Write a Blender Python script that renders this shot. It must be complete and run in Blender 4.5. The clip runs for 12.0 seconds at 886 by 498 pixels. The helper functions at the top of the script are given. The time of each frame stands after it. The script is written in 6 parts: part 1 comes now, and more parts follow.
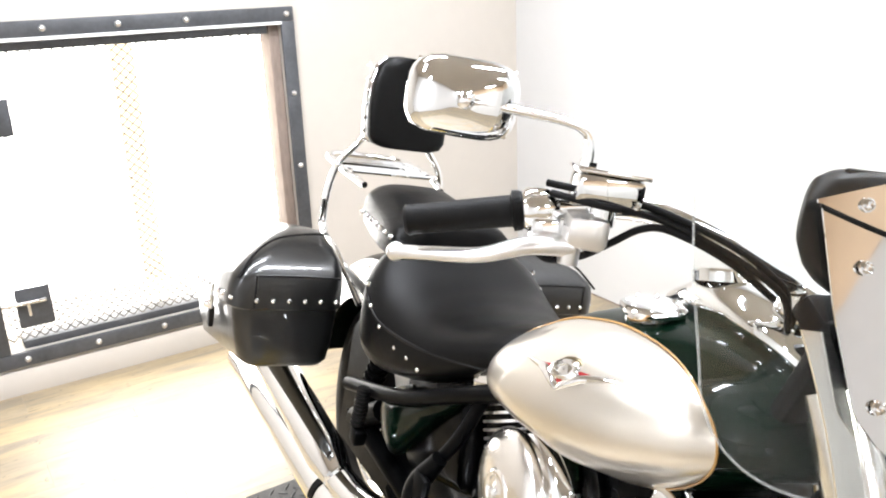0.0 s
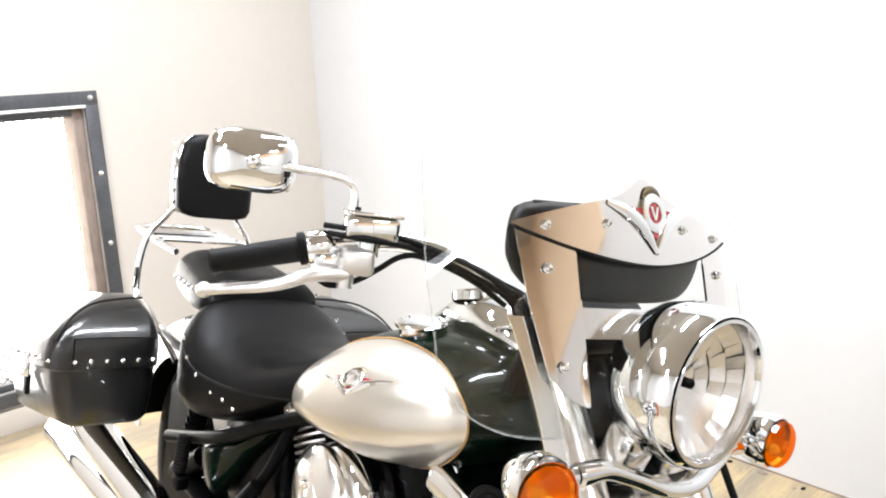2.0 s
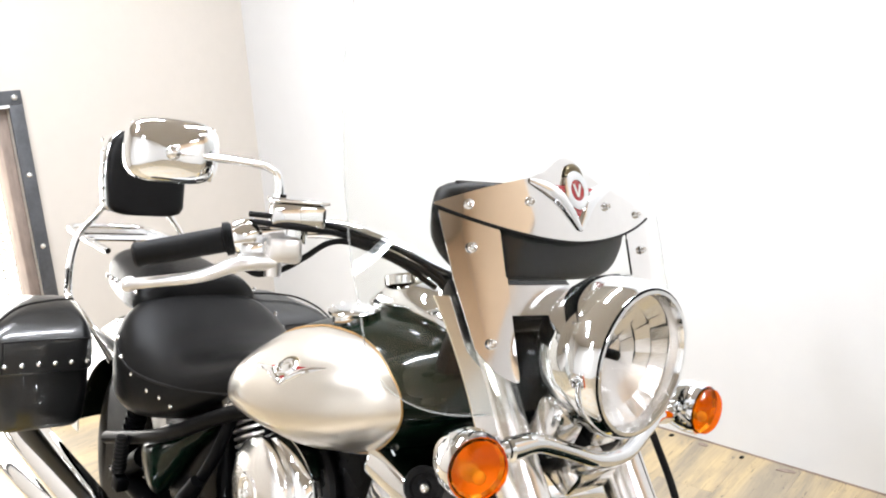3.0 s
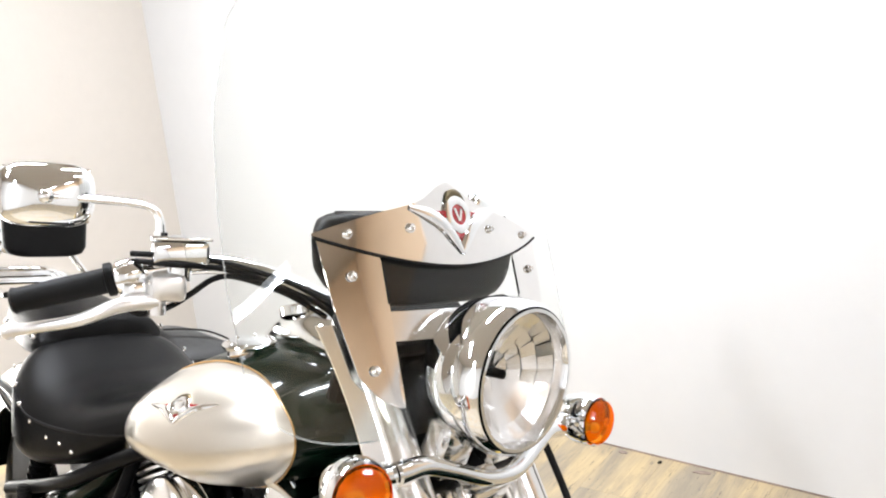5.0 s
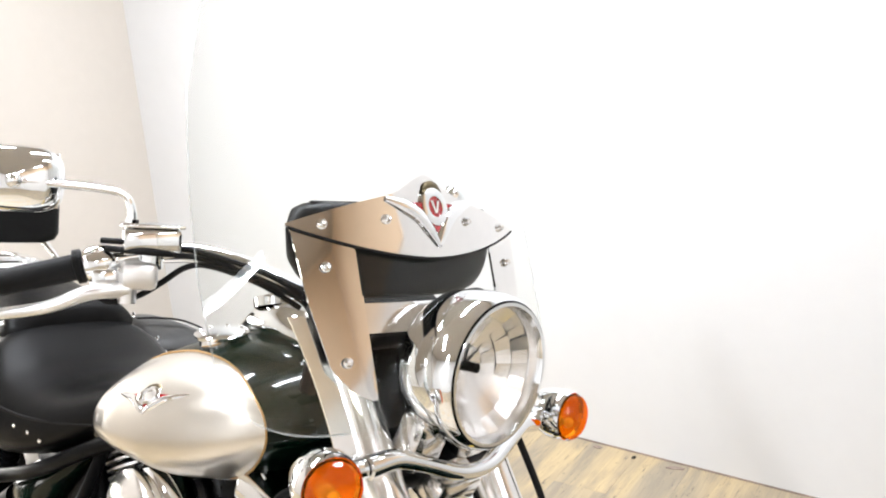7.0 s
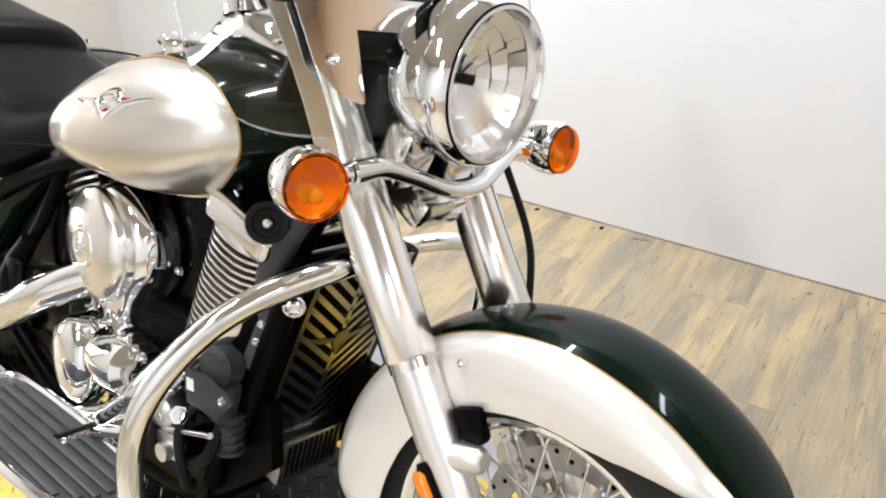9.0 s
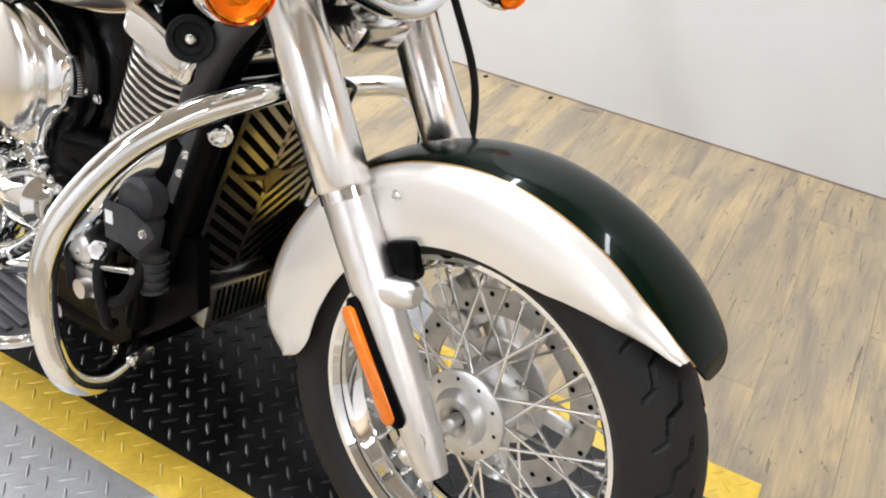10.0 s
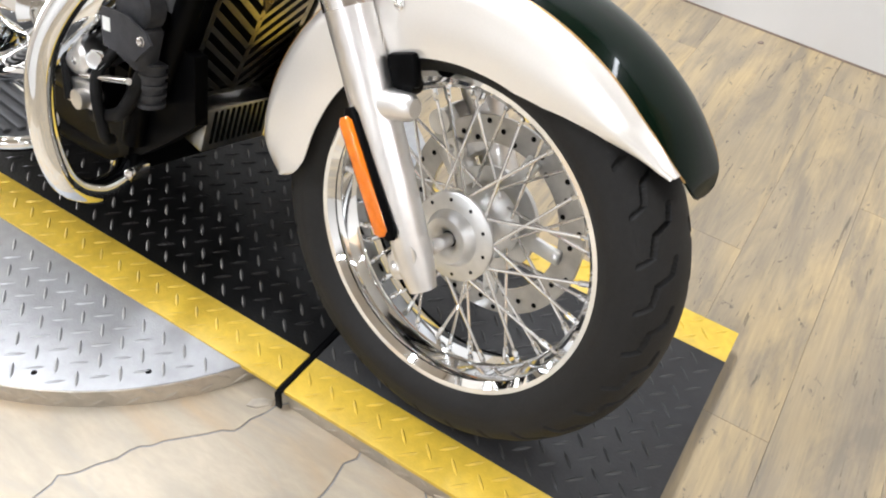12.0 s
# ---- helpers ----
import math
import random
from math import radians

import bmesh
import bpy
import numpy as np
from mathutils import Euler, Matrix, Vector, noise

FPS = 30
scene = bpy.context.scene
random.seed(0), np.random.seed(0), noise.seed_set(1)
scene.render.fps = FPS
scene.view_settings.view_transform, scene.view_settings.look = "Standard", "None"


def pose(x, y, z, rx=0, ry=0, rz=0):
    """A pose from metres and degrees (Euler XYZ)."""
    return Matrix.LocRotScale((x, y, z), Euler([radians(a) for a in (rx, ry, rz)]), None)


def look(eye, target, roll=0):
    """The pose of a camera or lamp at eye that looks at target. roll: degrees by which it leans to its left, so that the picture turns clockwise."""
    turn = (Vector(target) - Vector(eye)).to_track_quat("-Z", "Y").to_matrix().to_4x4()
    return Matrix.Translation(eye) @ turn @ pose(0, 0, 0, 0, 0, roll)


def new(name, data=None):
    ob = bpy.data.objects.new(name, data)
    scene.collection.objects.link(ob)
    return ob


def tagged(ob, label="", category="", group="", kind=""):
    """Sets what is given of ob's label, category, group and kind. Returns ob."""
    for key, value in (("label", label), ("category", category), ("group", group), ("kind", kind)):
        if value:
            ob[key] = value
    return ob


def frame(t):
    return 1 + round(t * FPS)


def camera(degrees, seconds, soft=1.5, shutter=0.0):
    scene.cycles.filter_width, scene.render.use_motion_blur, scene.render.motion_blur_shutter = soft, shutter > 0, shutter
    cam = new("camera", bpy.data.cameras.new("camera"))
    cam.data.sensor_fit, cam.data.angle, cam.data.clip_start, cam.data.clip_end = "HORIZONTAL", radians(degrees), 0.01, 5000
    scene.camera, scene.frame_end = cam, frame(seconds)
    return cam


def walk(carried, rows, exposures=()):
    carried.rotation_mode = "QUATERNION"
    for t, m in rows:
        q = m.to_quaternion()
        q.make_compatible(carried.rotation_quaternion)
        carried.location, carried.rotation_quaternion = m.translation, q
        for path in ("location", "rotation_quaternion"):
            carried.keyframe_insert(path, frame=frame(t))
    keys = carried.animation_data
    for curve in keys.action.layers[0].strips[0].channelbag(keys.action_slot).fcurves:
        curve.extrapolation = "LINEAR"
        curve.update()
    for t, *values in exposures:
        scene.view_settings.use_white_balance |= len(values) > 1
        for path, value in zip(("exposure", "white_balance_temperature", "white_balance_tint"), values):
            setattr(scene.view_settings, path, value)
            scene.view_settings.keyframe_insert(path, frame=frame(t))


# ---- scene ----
cam = camera(56.45, 12.0, soft=2.0)
# seconds, eye, then yaw, pitch and roll in degrees
ROWS = [
    (0.0, 0.0370, -0.7032, 1.3781, 57.33, -18.23, -2.21),
    (0.5, 0.1601, -0.7388, 1.3943, 54.56, -14.93, -3.75),
    (1.0, 0.2116, -0.8205, 1.4006, 49.08, -14.08, -3.06),
    (1.5, 0.2543, -0.8371, 1.3997, 45.90, -13.43, -1.61),
    (2.0, 0.2795, -0.8277, 1.3886, 44.39, -13.48, -2.43),
    (2.5, 0.2980, -0.8189, 1.3791, 42.04, -14.18, -3.00),
    (3.0, 0.3103, -0.8142, 1.3749, 40.80, -14.19, -3.80),
    (3.5, 0.3312, -0.8000, 1.3721, 39.24, -14.50, -4.19),
    (5.5, 0.3915, -0.7777, 1.3854, 35.62, -13.01, -5.45),
    (6.0, 0.3946, -0.7822, 1.3785, 35.45, -13.26, -4.58),
    (6.5, 0.3920, -0.7743, 1.3847, 35.12, -13.01, -4.54),
    (8.5, 0.3336, -0.7601, 1.2927, 33.48, -23.25, -2.30),
    (9.0, 0.3187, -0.7558, 1.2417, 32.66, -27.98, -0.73),
    (9.5, 0.3131, -0.7482, 1.1979, 30.02, -32.06, 1.96),
    (10.0, 0.3237, -0.7401, 1.1506, 27.98, -35.64, 3.88),
    (10.5, 0.3261, -0.7430, 1.1058, 26.87, -39.86, 5.85),
    (11.0, 0.3382, -0.7443, 1.0808, 25.73, -41.72, 6.48),
    (11.5, 0.3493, -0.7588, 1.0600, 24.90, -43.22, 7.76),
    (12.0, 0.3639, -0.7936, 1.0857, 26.69, -43.19, 7.72),
]


def eye_pose(x, y, z, yaw, pitch, roll):
    a, b = radians(yaw), radians(pitch)
    ahead = Vector((-math.sin(a) * math.cos(b), math.cos(a) * math.cos(b), math.sin(b)))
    return look((x, y, z), Vector((x, y, z)) + ahead, roll)


EXPOSURES = [(0.0, -0.02), (1.0, -0.11), (3.5, -0.11), (6.5, -0.11), (8.5, -0.25), (9.5, -0.40), (10.5, -0.42), (12.0, -0.28)]
walk(cam, [(t, eye_pose(*row)) for t, *row in ROWS], EXPOSURES)
# ---- end of camera

# ---- world, light, exposure
world = bpy.data.worlds.new("world")
scene.world = world
world.use_nodes = True
world.node_tree.nodes["Background"].inputs[0].default_value = (0.9, 0.95, 1.0, 1)
world.node_tree.nodes["Background"].inputs[1].default_value = 0.6

CEILING = 3.0


def area_lamp(name, m, sx, sy, power, color):
    lamp = bpy.data.lights.new(name, "AREA")
    lamp.shape, lamp.size, lamp.size_y, lamp.energy, lamp.color = "RECTANGLE", sx, sy, power, color
    ob = new(name, lamp)
    ob.matrix_world = m
    return ob


WARM = (0.925, 0.965, 1.04)
# Assumed strip lights; the last three brighten unseen walls that the chrome mirrors.
TUBES = [(-1.9, 0.1, 66), (-0.8, 0.85, 96), (-1.4, -1.5, 96), (0.9, 1.0, 24), (3.2, -0.6, 58), (-0.4, -3.4, 52), (3.0, -3.2, 42)]
for lx, ly, power in TUBES:
    area_lamp("tube_lamp", pose(lx, ly, CEILING - 0.12), 0.09, 1.2, power, WARM)
area_lamp("window_lamp", pose(-3.10, 0.03, 0.68, 0, -90, 0), 1.05, 1.05, 24, (1.0, 0.98, 0.95))


# ---- materials
def material(name, color, rough=0.5, metal=0.0, coat=0.0, var=0.08, scale=6.0, fine=60.0, bump=0.0, bump_scale=150.0, rough_var=0.08, stretch=(1, 1, 1), per_object=0.0, spec=0.5):
    """Principled surface with colour and gloss varied at two scales and a fine relief."""
    mat = bpy.data.materials.new(name)
    mat.use_nodes = True
    n, l = mat.node_tree.nodes, mat.node_tree.links
    p = n["Principled BSDF"]
    p.inputs["Metallic"].default_value = metal
    p.inputs["Coat Weight"].default_value = coat
    p.inputs["Specular IOR Level"].default_value = spec
    p.inputs["Coat Roughness"].default_value = 0.04
    tc = n.new("ShaderNodeTexCoord")
    mp = n.new("ShaderNodeMapping")
    mp.inputs["Scale"].default_value = stretch
    l.new(tc.outputs["Object"], mp.inputs["Vector"])
    big, small = n.new("ShaderNodeTexNoise"), n.new("ShaderNodeTexNoise")
    big.inputs["Scale"].default_value, small.inputs["Scale"].default_value = scale, fine
    big.inputs["Detail"].default_value, small.inputs["Detail"].default_value = 4, 3
    for t in (big, small):
        l.new(mp.outputs["Vector"], t.inputs["Vector"])
    mix = n.new("ShaderNodeMath")
    mix.operation = "MULTIPLY_ADD"
    mix.inputs[1].default_value = 0.6
    l.new(big.outputs["Fac"], mix.inputs[0])
    half = n.new("ShaderNodeMath")
    half.operation = "MULTIPLY"
    half.inputs[1].default_value = 0.4
    l.new(small.outputs["Fac"], half.inputs[0])
    l.new(half.outputs[0], mix.inputs[2])
    ramp = n.new("ShaderNodeMapRange")
    ramp.inputs[1].default_value, ramp.inputs[2].default_value = 0.3, 0.7
    ramp.inputs[3].default_value, ramp.inputs[4].default_value = 1 - var, 1 + var
    l.new(mix.outputs[0], ramp.inputs[0])
    col = n.new("ShaderNodeVectorMath")
    col.operation = "SCALE"
    col.inputs[0].default_value = color
    l.new(ramp.outputs[0], col.inputs["Scale"])
    out = col.outputs[0]
    if per_object:
        info = n.new("ShaderNodeObjectInfo")
        r2 = n.new("ShaderNodeMapRange")
        r2.inputs[3].default_value, r2.inputs[4].default_value = 1 - per_object, 1 + per_object
        l.new(info.outputs["Random"], r2.inputs[0])
        c2 = n.new("ShaderNodeVectorMath")
        c2.operation = "SCALE"
        l.new(out, c2.inputs[0])
        l.new(r2.outputs[0], c2.inputs["Scale"])
        out = c2.outputs[0]
    l.new(out, p.inputs["Base Color"])
    rr = n.new("ShaderNodeMapRange")
    rr.inputs[3].default_value, rr.inputs[4].default_value = max(rough - rough_var, 0.01), min(rough + rough_var, 1)
    l.new(big.outputs["Fac"], rr.inputs[0])
    l.new(rr.outputs[0], p.inputs["Roughness"])
    if bump:
        b = n.new("ShaderNodeTexNoise")
        b.inputs["Scale"].default_value, b.inputs["Detail"].default_value = bump_scale, 2
        l.new(mp.outputs["Vector"], b.inputs["Vector"])
        bn = n.new("ShaderNodeBump")
        bn.inputs["Strength"].default_value, bn.inputs["Distance"].default_value = bump, 0.002
        l.new(b.outputs["Fac"], bn.inputs["Height"])
        l.new(bn.outputs[0], p.inputs["Normal"])
    return mat


def glowing(name, color, strength):
    mat = bpy.data.materials.new(name)
    mat.use_nodes = True
    p = mat.node_tree.nodes["Principled BSDF"]
    p.inputs["Base Color"].default_value = (*color, 1)
    p.inputs["Emission Color"].default_value = (*color, 1)
    p.inputs["Emission Strength"].default_value = strength
    return mat


def clear(name, color, rough=0.0, ior=1.45, thin=True):
    """Thin clear sheet: lets light through and mirrors a little at its face."""
    mat = bpy.data.materials.new(name)
    mat.use_nodes = True
    n, l = mat.node_tree.nodes, mat.node_tree.links
    out = n["Material Output"]
    n.remove(n["Principled BSDF"])
    if thin:
        see, gloss, mix, fr = n.new("ShaderNodeBsdfTransparent"), n.new("ShaderNodeBsdfGlossy"), n.new("ShaderNodeMixShader"), n.new("ShaderNodeLayerWeight")
        see.inputs[0].default_value = (*color, 1)
        gloss.inputs["Roughness"].default_value = rough
        steep, amount = n.new("ShaderNodeMath"), n.new("ShaderNodeMath")
        steep.operation, amount.operation = "POWER", "MULTIPLY_ADD"
        l.new(fr.outputs["Facing"], steep.inputs[0])
        steep.inputs[1].default_value = 4.0
        l.new(steep.outputs[0], amount.inputs[0])
        amount.inputs[1].default_value, amount.inputs[2].default_value = 0.10, 0.022
        l.new(amount.outputs[0], mix.inputs[0])
        l.new(see.outputs[0], mix.inputs[1])
        l.new(gloss.outputs[0], mix.inputs[2])
        l.new(mix.outputs[0], out.inputs[0])
    else:
        g = n.new("ShaderNodeBsdfGlass")
        g.inputs["Color"].default_value = (*color, 1)
        g.inputs["Roughness"].default_value, g.inputs["IOR"].default_value = rough, ior
        l.new(g.outputs[0], out.inputs[0])
    return mat


CHROME = material("chrome", (0.87, 0.885, 0.90), 0.045, 1.0, var=0.02, rough_var=0.03)
STEEL = material("polished_steel", (0.80, 0.79, 0.78), 0.14, 1.0, var=0.05, scale=20, rough_var=0.05)
MIRRORSTEEL = material("mirror_polished_steel", (0.82, 0.81, 0.80), 0.06, 1.0, var=0.03, scale=12, rough_var=0.03)
BOWL = material("mirrored_bowl", (0.95, 0.94, 0.93), 0.26, 1.0, var=0.02, scale=40, rough_var=0.02)
SATINCHROME = material("brushed_chrome", (0.90, 0.89, 0.875), 0.20, 1.0, var=0.03, scale=30, fine=300, rough_var=0.05)
SIDEPLATE = material("scuffed_tread_edge", (0.50, 0.46, 0.40), 0.42, 0.75, var=0.25, scale=8, fine=60, bump=0.2, bump_scale=200)
EDGE = material("polished_edge", (0.62, 0.64, 0.63), 0.15, var=0.05)
EDGE.node_tree.nodes["Principled BSDF"].inputs["Alpha"].default_value = 0.25
HOSEGREY = material("grey_rubber_hose", (0.045, 0.045, 0.046), 0.45, spec=0.3, var=0.2, scale=20)
HORNGREY = material("dark_grey_plastic", (0.042, 0.042, 0.045), 0.42, spec=0.16, var=0.3, scale=30, bump=0.2, bump_scale=500)
GUARDSTEEL = material("slotted_guard_steel", (0.36, 0.33, 0.27), 0.2, 1.0, var=0.1, scale=20)
DISCSTEEL = material("worn_disc_steel", (0.42, 0.42, 0.41), 0.33, 1.0, var=0.15, scale=30)
BRONZE = material("dark_bronzed_steel", (0.16, 0.13, 0.08), 0.3, 1.0, var=0.2, scale=30)
AMBERGLASS = clear("amber_glass", (1.0, 0.40, 0.02))
ALLOY = material("satin_alloy", (0.78, 0.765, 0.75), 0.34, 1.0, var=0.06, scale=15, bump=0.05, bump_scale=400)
CAST = material("cast_alloy", (0.68, 0.68, 0.67), 0.42, 1.0, var=0.12, scale=25, bump=0.2, bump_scale=500)
GREEN = material("green_metallic_paint", (0.0007, 0.0048, 0.0023), 0.24, 0.0, coat=0.24, spec=0.03, var=0.15, scale=4, fine=300, rough_var=0.03)
SILVER = material("champagne_metallic_paint", (0.80, 0.775, 0.735), 0.34, 0.56, coat=0.8, var=0.03, scale=3, fine=400, rough_var=0.02)
# Same champagne paint as SILVER, toned darker for the tank's reflections.
TANKPAINT = material("champagne_tank_tone", (0.70, 0.66, 0.595), 0.29, 0.93, coat=0.8, var=0.03, scale=3, fine=400, rough_var=0.02)
GOLD = material("gold_pinstripe", (0.36, 0.20, 0.06), 0.35, 0.2, coat=0.5)
LEATHER = material("black_leather", (0.0030, 0.0029, 0.0029), 0.33, spec=0.12, var=0.3, scale=10, fine=90, bump=0.35, bump_scale=420, rough_var=0.08)
BAGLEATHER = material("glossy_black_leather", (0.005, 0.005, 0.005), 0.30, coat=0.45, spec=0.5, var=0.3, scale=10, fine=60, bump=0.5, bump_scale=45, rough_var=0.06)
VINYL = material("black_vinyl", (0.005, 0.0046, 0.0046), 0.42, spec=0.16, var=0.2, bump=0.25, bump_scale=600)
BLACK = material("black_gloss_paint", (0.0012, 0.0012, 0.0013), 0.25, coat=0.04, spec=0.06, var=0.3)
SATIN = material("satin_black_metal", (0.0016, 0.0016, 0.0018), 0.38, 0.0, spec=0.05, var=0.3, scale=20, bump=0.1, bump_scale=500)
RUBBER = material("rubber", (0.006, 0.0058, 0.0058), 0.55, spec=0.14, var=0.25, scale=14, fine=140, bump=0.25, bump_scale=500)
TYRE = material("tyre_rubber", (0.0140, 0.0137, 0.0135), 0.62, spec=0.25, var=0.28, scale=9, fine=160, bump=0.3, bump_scale=600)
AMBER = material("amber_lens", (0.72, 0.17, 0.004), 0.2, coat=0.4, var=0.15, scale=60)
RED = material("red_enamel", (0.35, 0.008, 0.012), 0.2, coat=1.0)
WHITE = material("white_enamel", (0.8, 0.8, 0.78), 0.25, coat=0.6)
CLEAR = clear("clear_acrylic", (0.96, 0.97, 0.965))
GLASS = clear("lamp_glass", (0.97, 0.97, 0.97))
# Cream west wall and greyer north wall hold the light in their paint.
WALL = material("cream_lit_wall_paint", (0.50, 0.46, 0.41), 0.6, var=0.03, scale=1.2, fine=20, bump=0.15, bump_scale=60)
# Unseen wall, kept brighter so the chrome mirrors pale.
WALL3 = material("bright_unseen_wall_paint", (0.74, 0.735, 0.725), 0.6, var=0.03, scale=1.0)
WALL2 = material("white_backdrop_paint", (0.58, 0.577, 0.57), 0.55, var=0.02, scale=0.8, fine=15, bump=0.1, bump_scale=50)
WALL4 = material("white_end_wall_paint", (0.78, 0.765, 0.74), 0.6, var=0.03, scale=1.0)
TANBOARD = material("tan_wall_board", (0.70, 0.535, 0.37), 0.6, var=0.04, scale=1.5)
# Dimness and tan are put in the colour; the ceiling is out of view.
CEIL = material("dimmed_ceiling_paint", (0.42, 0.375, 0.32), 0.8, var=0.04)
FRAME = material("dark_steel_frame", (0.075, 0.078, 0.085), 0.45, 0.4, var=0.25, scale=12, bump=0.2)
RAWWOOD = material("old_wood_reveal", (0.22, 0.17, 0.14), 0.75, var=0.4, scale=9, fine=50, bump=0.6, bump_scale=40, stretch=(1, 1, 0.25))
MESHMAT = material("expanded_steel_mesh", (0.16, 0.15, 0.13), 0.5, 0.3, var=0.2)
DAYLIGHT = glowing("daylight_outside", (1.0, 0.99, 0.97), 6.0)
LAMPGLOW = glowing("tube_diffuser", WARM, 9.0)
# Tread under the bike, darkened for the shade there; FRONTPLATE keeps the lighter tone.
BLACKPLATE = material("shaded_black_tread", (0.005, 0.005, 0.0052), 0.46, 0.0, spec=0.12, var=0.45, scale=7, fine=45, bump=0.3, bump_scale=200, rough_var=0.12)
WORNLUG = material("worn_black_lug", (0.036, 0.036, 0.037), 0.32, 0.8, var=0.6, scale=6, fine=30)
FRONTPLATE = material("worn_black_tread", (0.024, 0.024, 0.025), 0.5, 0.0, spec=0.25, var=0.4, scale=6, fine=45, bump=0.3, bump_scale=200, rough_var=0.12)
FLATLUG = material("painted_black_lug", (0.035, 0.035, 0.036), 0.45, 0.2, var=0.4, scale=8, fine=40)
YELLOWPLATE = material("yellow_painted_tread", (0.66, 0.45, 0.05), 0.42, var=0.22, scale=8, fine=60, bump=0.2, bump_scale=250)
BAREPLATE = material("bare_alloy_tread", (0.38, 0.385, 0.395), 0.54, 0.9, var=0.16, scale=5, fine=50, bump=0.15, bump_scale=300)


def layered(name, rough, bump):
    """A blank surface whose colour layers are set by hand; gives its nodes, links and shader."""
    mat = bpy.data.materials.new(name)
    mat.use_nodes = True
    n, l = mat.node_tree.nodes, mat.node_tree.links
    p = n["Principled BSDF"]
    p.inputs["Roughness"].default_value = rough
    tc = n.new("ShaderNodeTexCoord")
    info, off = n.new("ShaderNodeObjectInfo"), n.new("ShaderNodeVectorMath")
    jump, spread = n.new("ShaderNodeVectorMath"), n.new("ShaderNodeCombineXYZ")
    jump.operation = "MULTIPLY_ADD"
    off.operation = "ADD"
    l.new(info.outputs["Random"], spread.inputs[0])
    l.new(info.outputs["Random"], spread.inputs[1])
    l.new(spread.outputs[0], jump.inputs[0])
    jump.inputs[1].default_value = (7.3, 3.1, 0)
    l.new(info.outputs["Location"], jump.inputs[2])
    l.new(tc.outputs["Object"], off.inputs[0])
    l.new(jump.outputs[0], off.inputs[1])

    def noise(stretch, scale, detail, distortion=0.0, low=0.3, high=0.7, out=1.0, rise=0.5):
        mp, t, r = n.new("ShaderNodeMapping"), n.new("ShaderNodeTexNoise"), n.new("ShaderNodeMapRange")
        mp.inputs["Scale"].default_value = stretch
        l.new(off.outputs[0], mp.inputs["Vector"])
        l.new(mp.outputs[0], t.inputs["Vector"])
        t.inputs["Scale"].default_value, t.inputs["Detail"].default_value = scale, detail
        t.inputs["Distortion"].default_value, t.inputs["Roughness"].default_value = distortion, rise
        r.inputs[1].default_value, r.inputs[2].default_value, r.inputs[4].default_value = low, high, out
        l.new(t.outputs["Fac"], r.inputs[0])
        return r.outputs[0]

    def blend(fac, a, b):
        m = n.new("ShaderNodeMix")
        m.data_type = "RGBA"
        l.new(fac, m.inputs["Factor"])
        for socket, value in (("A", a), ("B", b)):
            if isinstance(value, tuple):
                m.inputs[socket].default_value = (*value, 1)
            else:
                l.new(value, m.inputs[socket])
        return m.outputs["Result"]

    def finish(color, relief):
        l.new(color, p.inputs["Base Color"])
        bn = n.new("ShaderNodeBump")
        bn.inputs["Strength"].default_value, bn.inputs["Distance"].default_value = bump, 0.002
        l.new(relief, bn.inputs["Height"])
        l.new(bn.outputs[0], p.inputs["Normal"])
        return mat

    return noise, blend, finish, info


def plank_material():
    """Printed wood: broad honey and grey streaks along the plank, fine grain, knots and small dark splits."""
    noise, blend, finish, info = layered("vinyl_plank", 0.40, 0.12)
    streak = noise((1.1, 6.0, 1), 2.2, 8, 0.5, 0.44, 0.62, 0.78, 0.66)
    broad = noise((0.8, 3.6, 1), 1.8, 5, 0.4, 0.40, 0.62)
    grain = noise((2.0, 60, 1), 3.0, 3, 0.2, 0.3, 0.75, 0.34)
    base = blend(broad, (0.430, 0.325, 0.178), (0.310, 0.250, 0.168))
    base = blend(streak, base, (0.182, 0.157, 0.124))
    base = blend(grain, base, (0.135, 0.11, 0.078))
    shade = noise((0.5, 1.6, 1), 1.1, 2, 0.0, 0.45, 0.75, 0.40)
    base = blend(shade, base, (0.185, 0.160, 0.126))
    knots = noise((5.0, 9.0, 1), 3.4, 6, 1.4, 0.625, 0.68, 0.8, 0.68)
    base = blend(knots, base, (0.070, 0.063, 0.056))
    splits = noise((3.0, 40, 1), 2.2, 4, 0.8, 0.63, 0.67, 0.85, 0.66)
    base = blend(splits, base, (0.09, 0.075, 0.055))
    return finish(base, grain)


def stone_material():
    """Sandstone: cream, ochre and grey strata that bend across the slab."""
    noise, blend, finish, info = layered("sandstone_slab", 0.5, 0.25)
    strata = noise((2.2, 9.0, 1), 1.5, 6, 1.6, 0.36, 0.64)
    ochre = noise((2.0, 5.0, 1), 1.3, 4, 1.0, 0.50, 0.68, 0.85)
    grey = noise((1.6, 4.5, 1), 1.9, 5, 1.2, 0.54, 0.72, 0.8)
    fine = noise((12, 30, 1), 4.0, 4, 0.3, 0.35, 0.7, 0.35)
    base = blend(strata, (0.46, 0.395, 0.30), (0.37, 0.325, 0.255))
    base = blend(ochre, base, (0.45, 0.315, 0.18))
    base = blend(grey, base, (0.31, 0.30, 0.275))
    base = blend(fine, base, (0.34, 0.29, 0.22))
    specks = noise((6, 11, 1), 4.0, 4, 0.5, 0.70, 0.73, 0.6, 0.6)
    base = blend(specks, base, (0.20, 0.20, 0.20))
    return finish(base, fine)


STONE = stone_material()
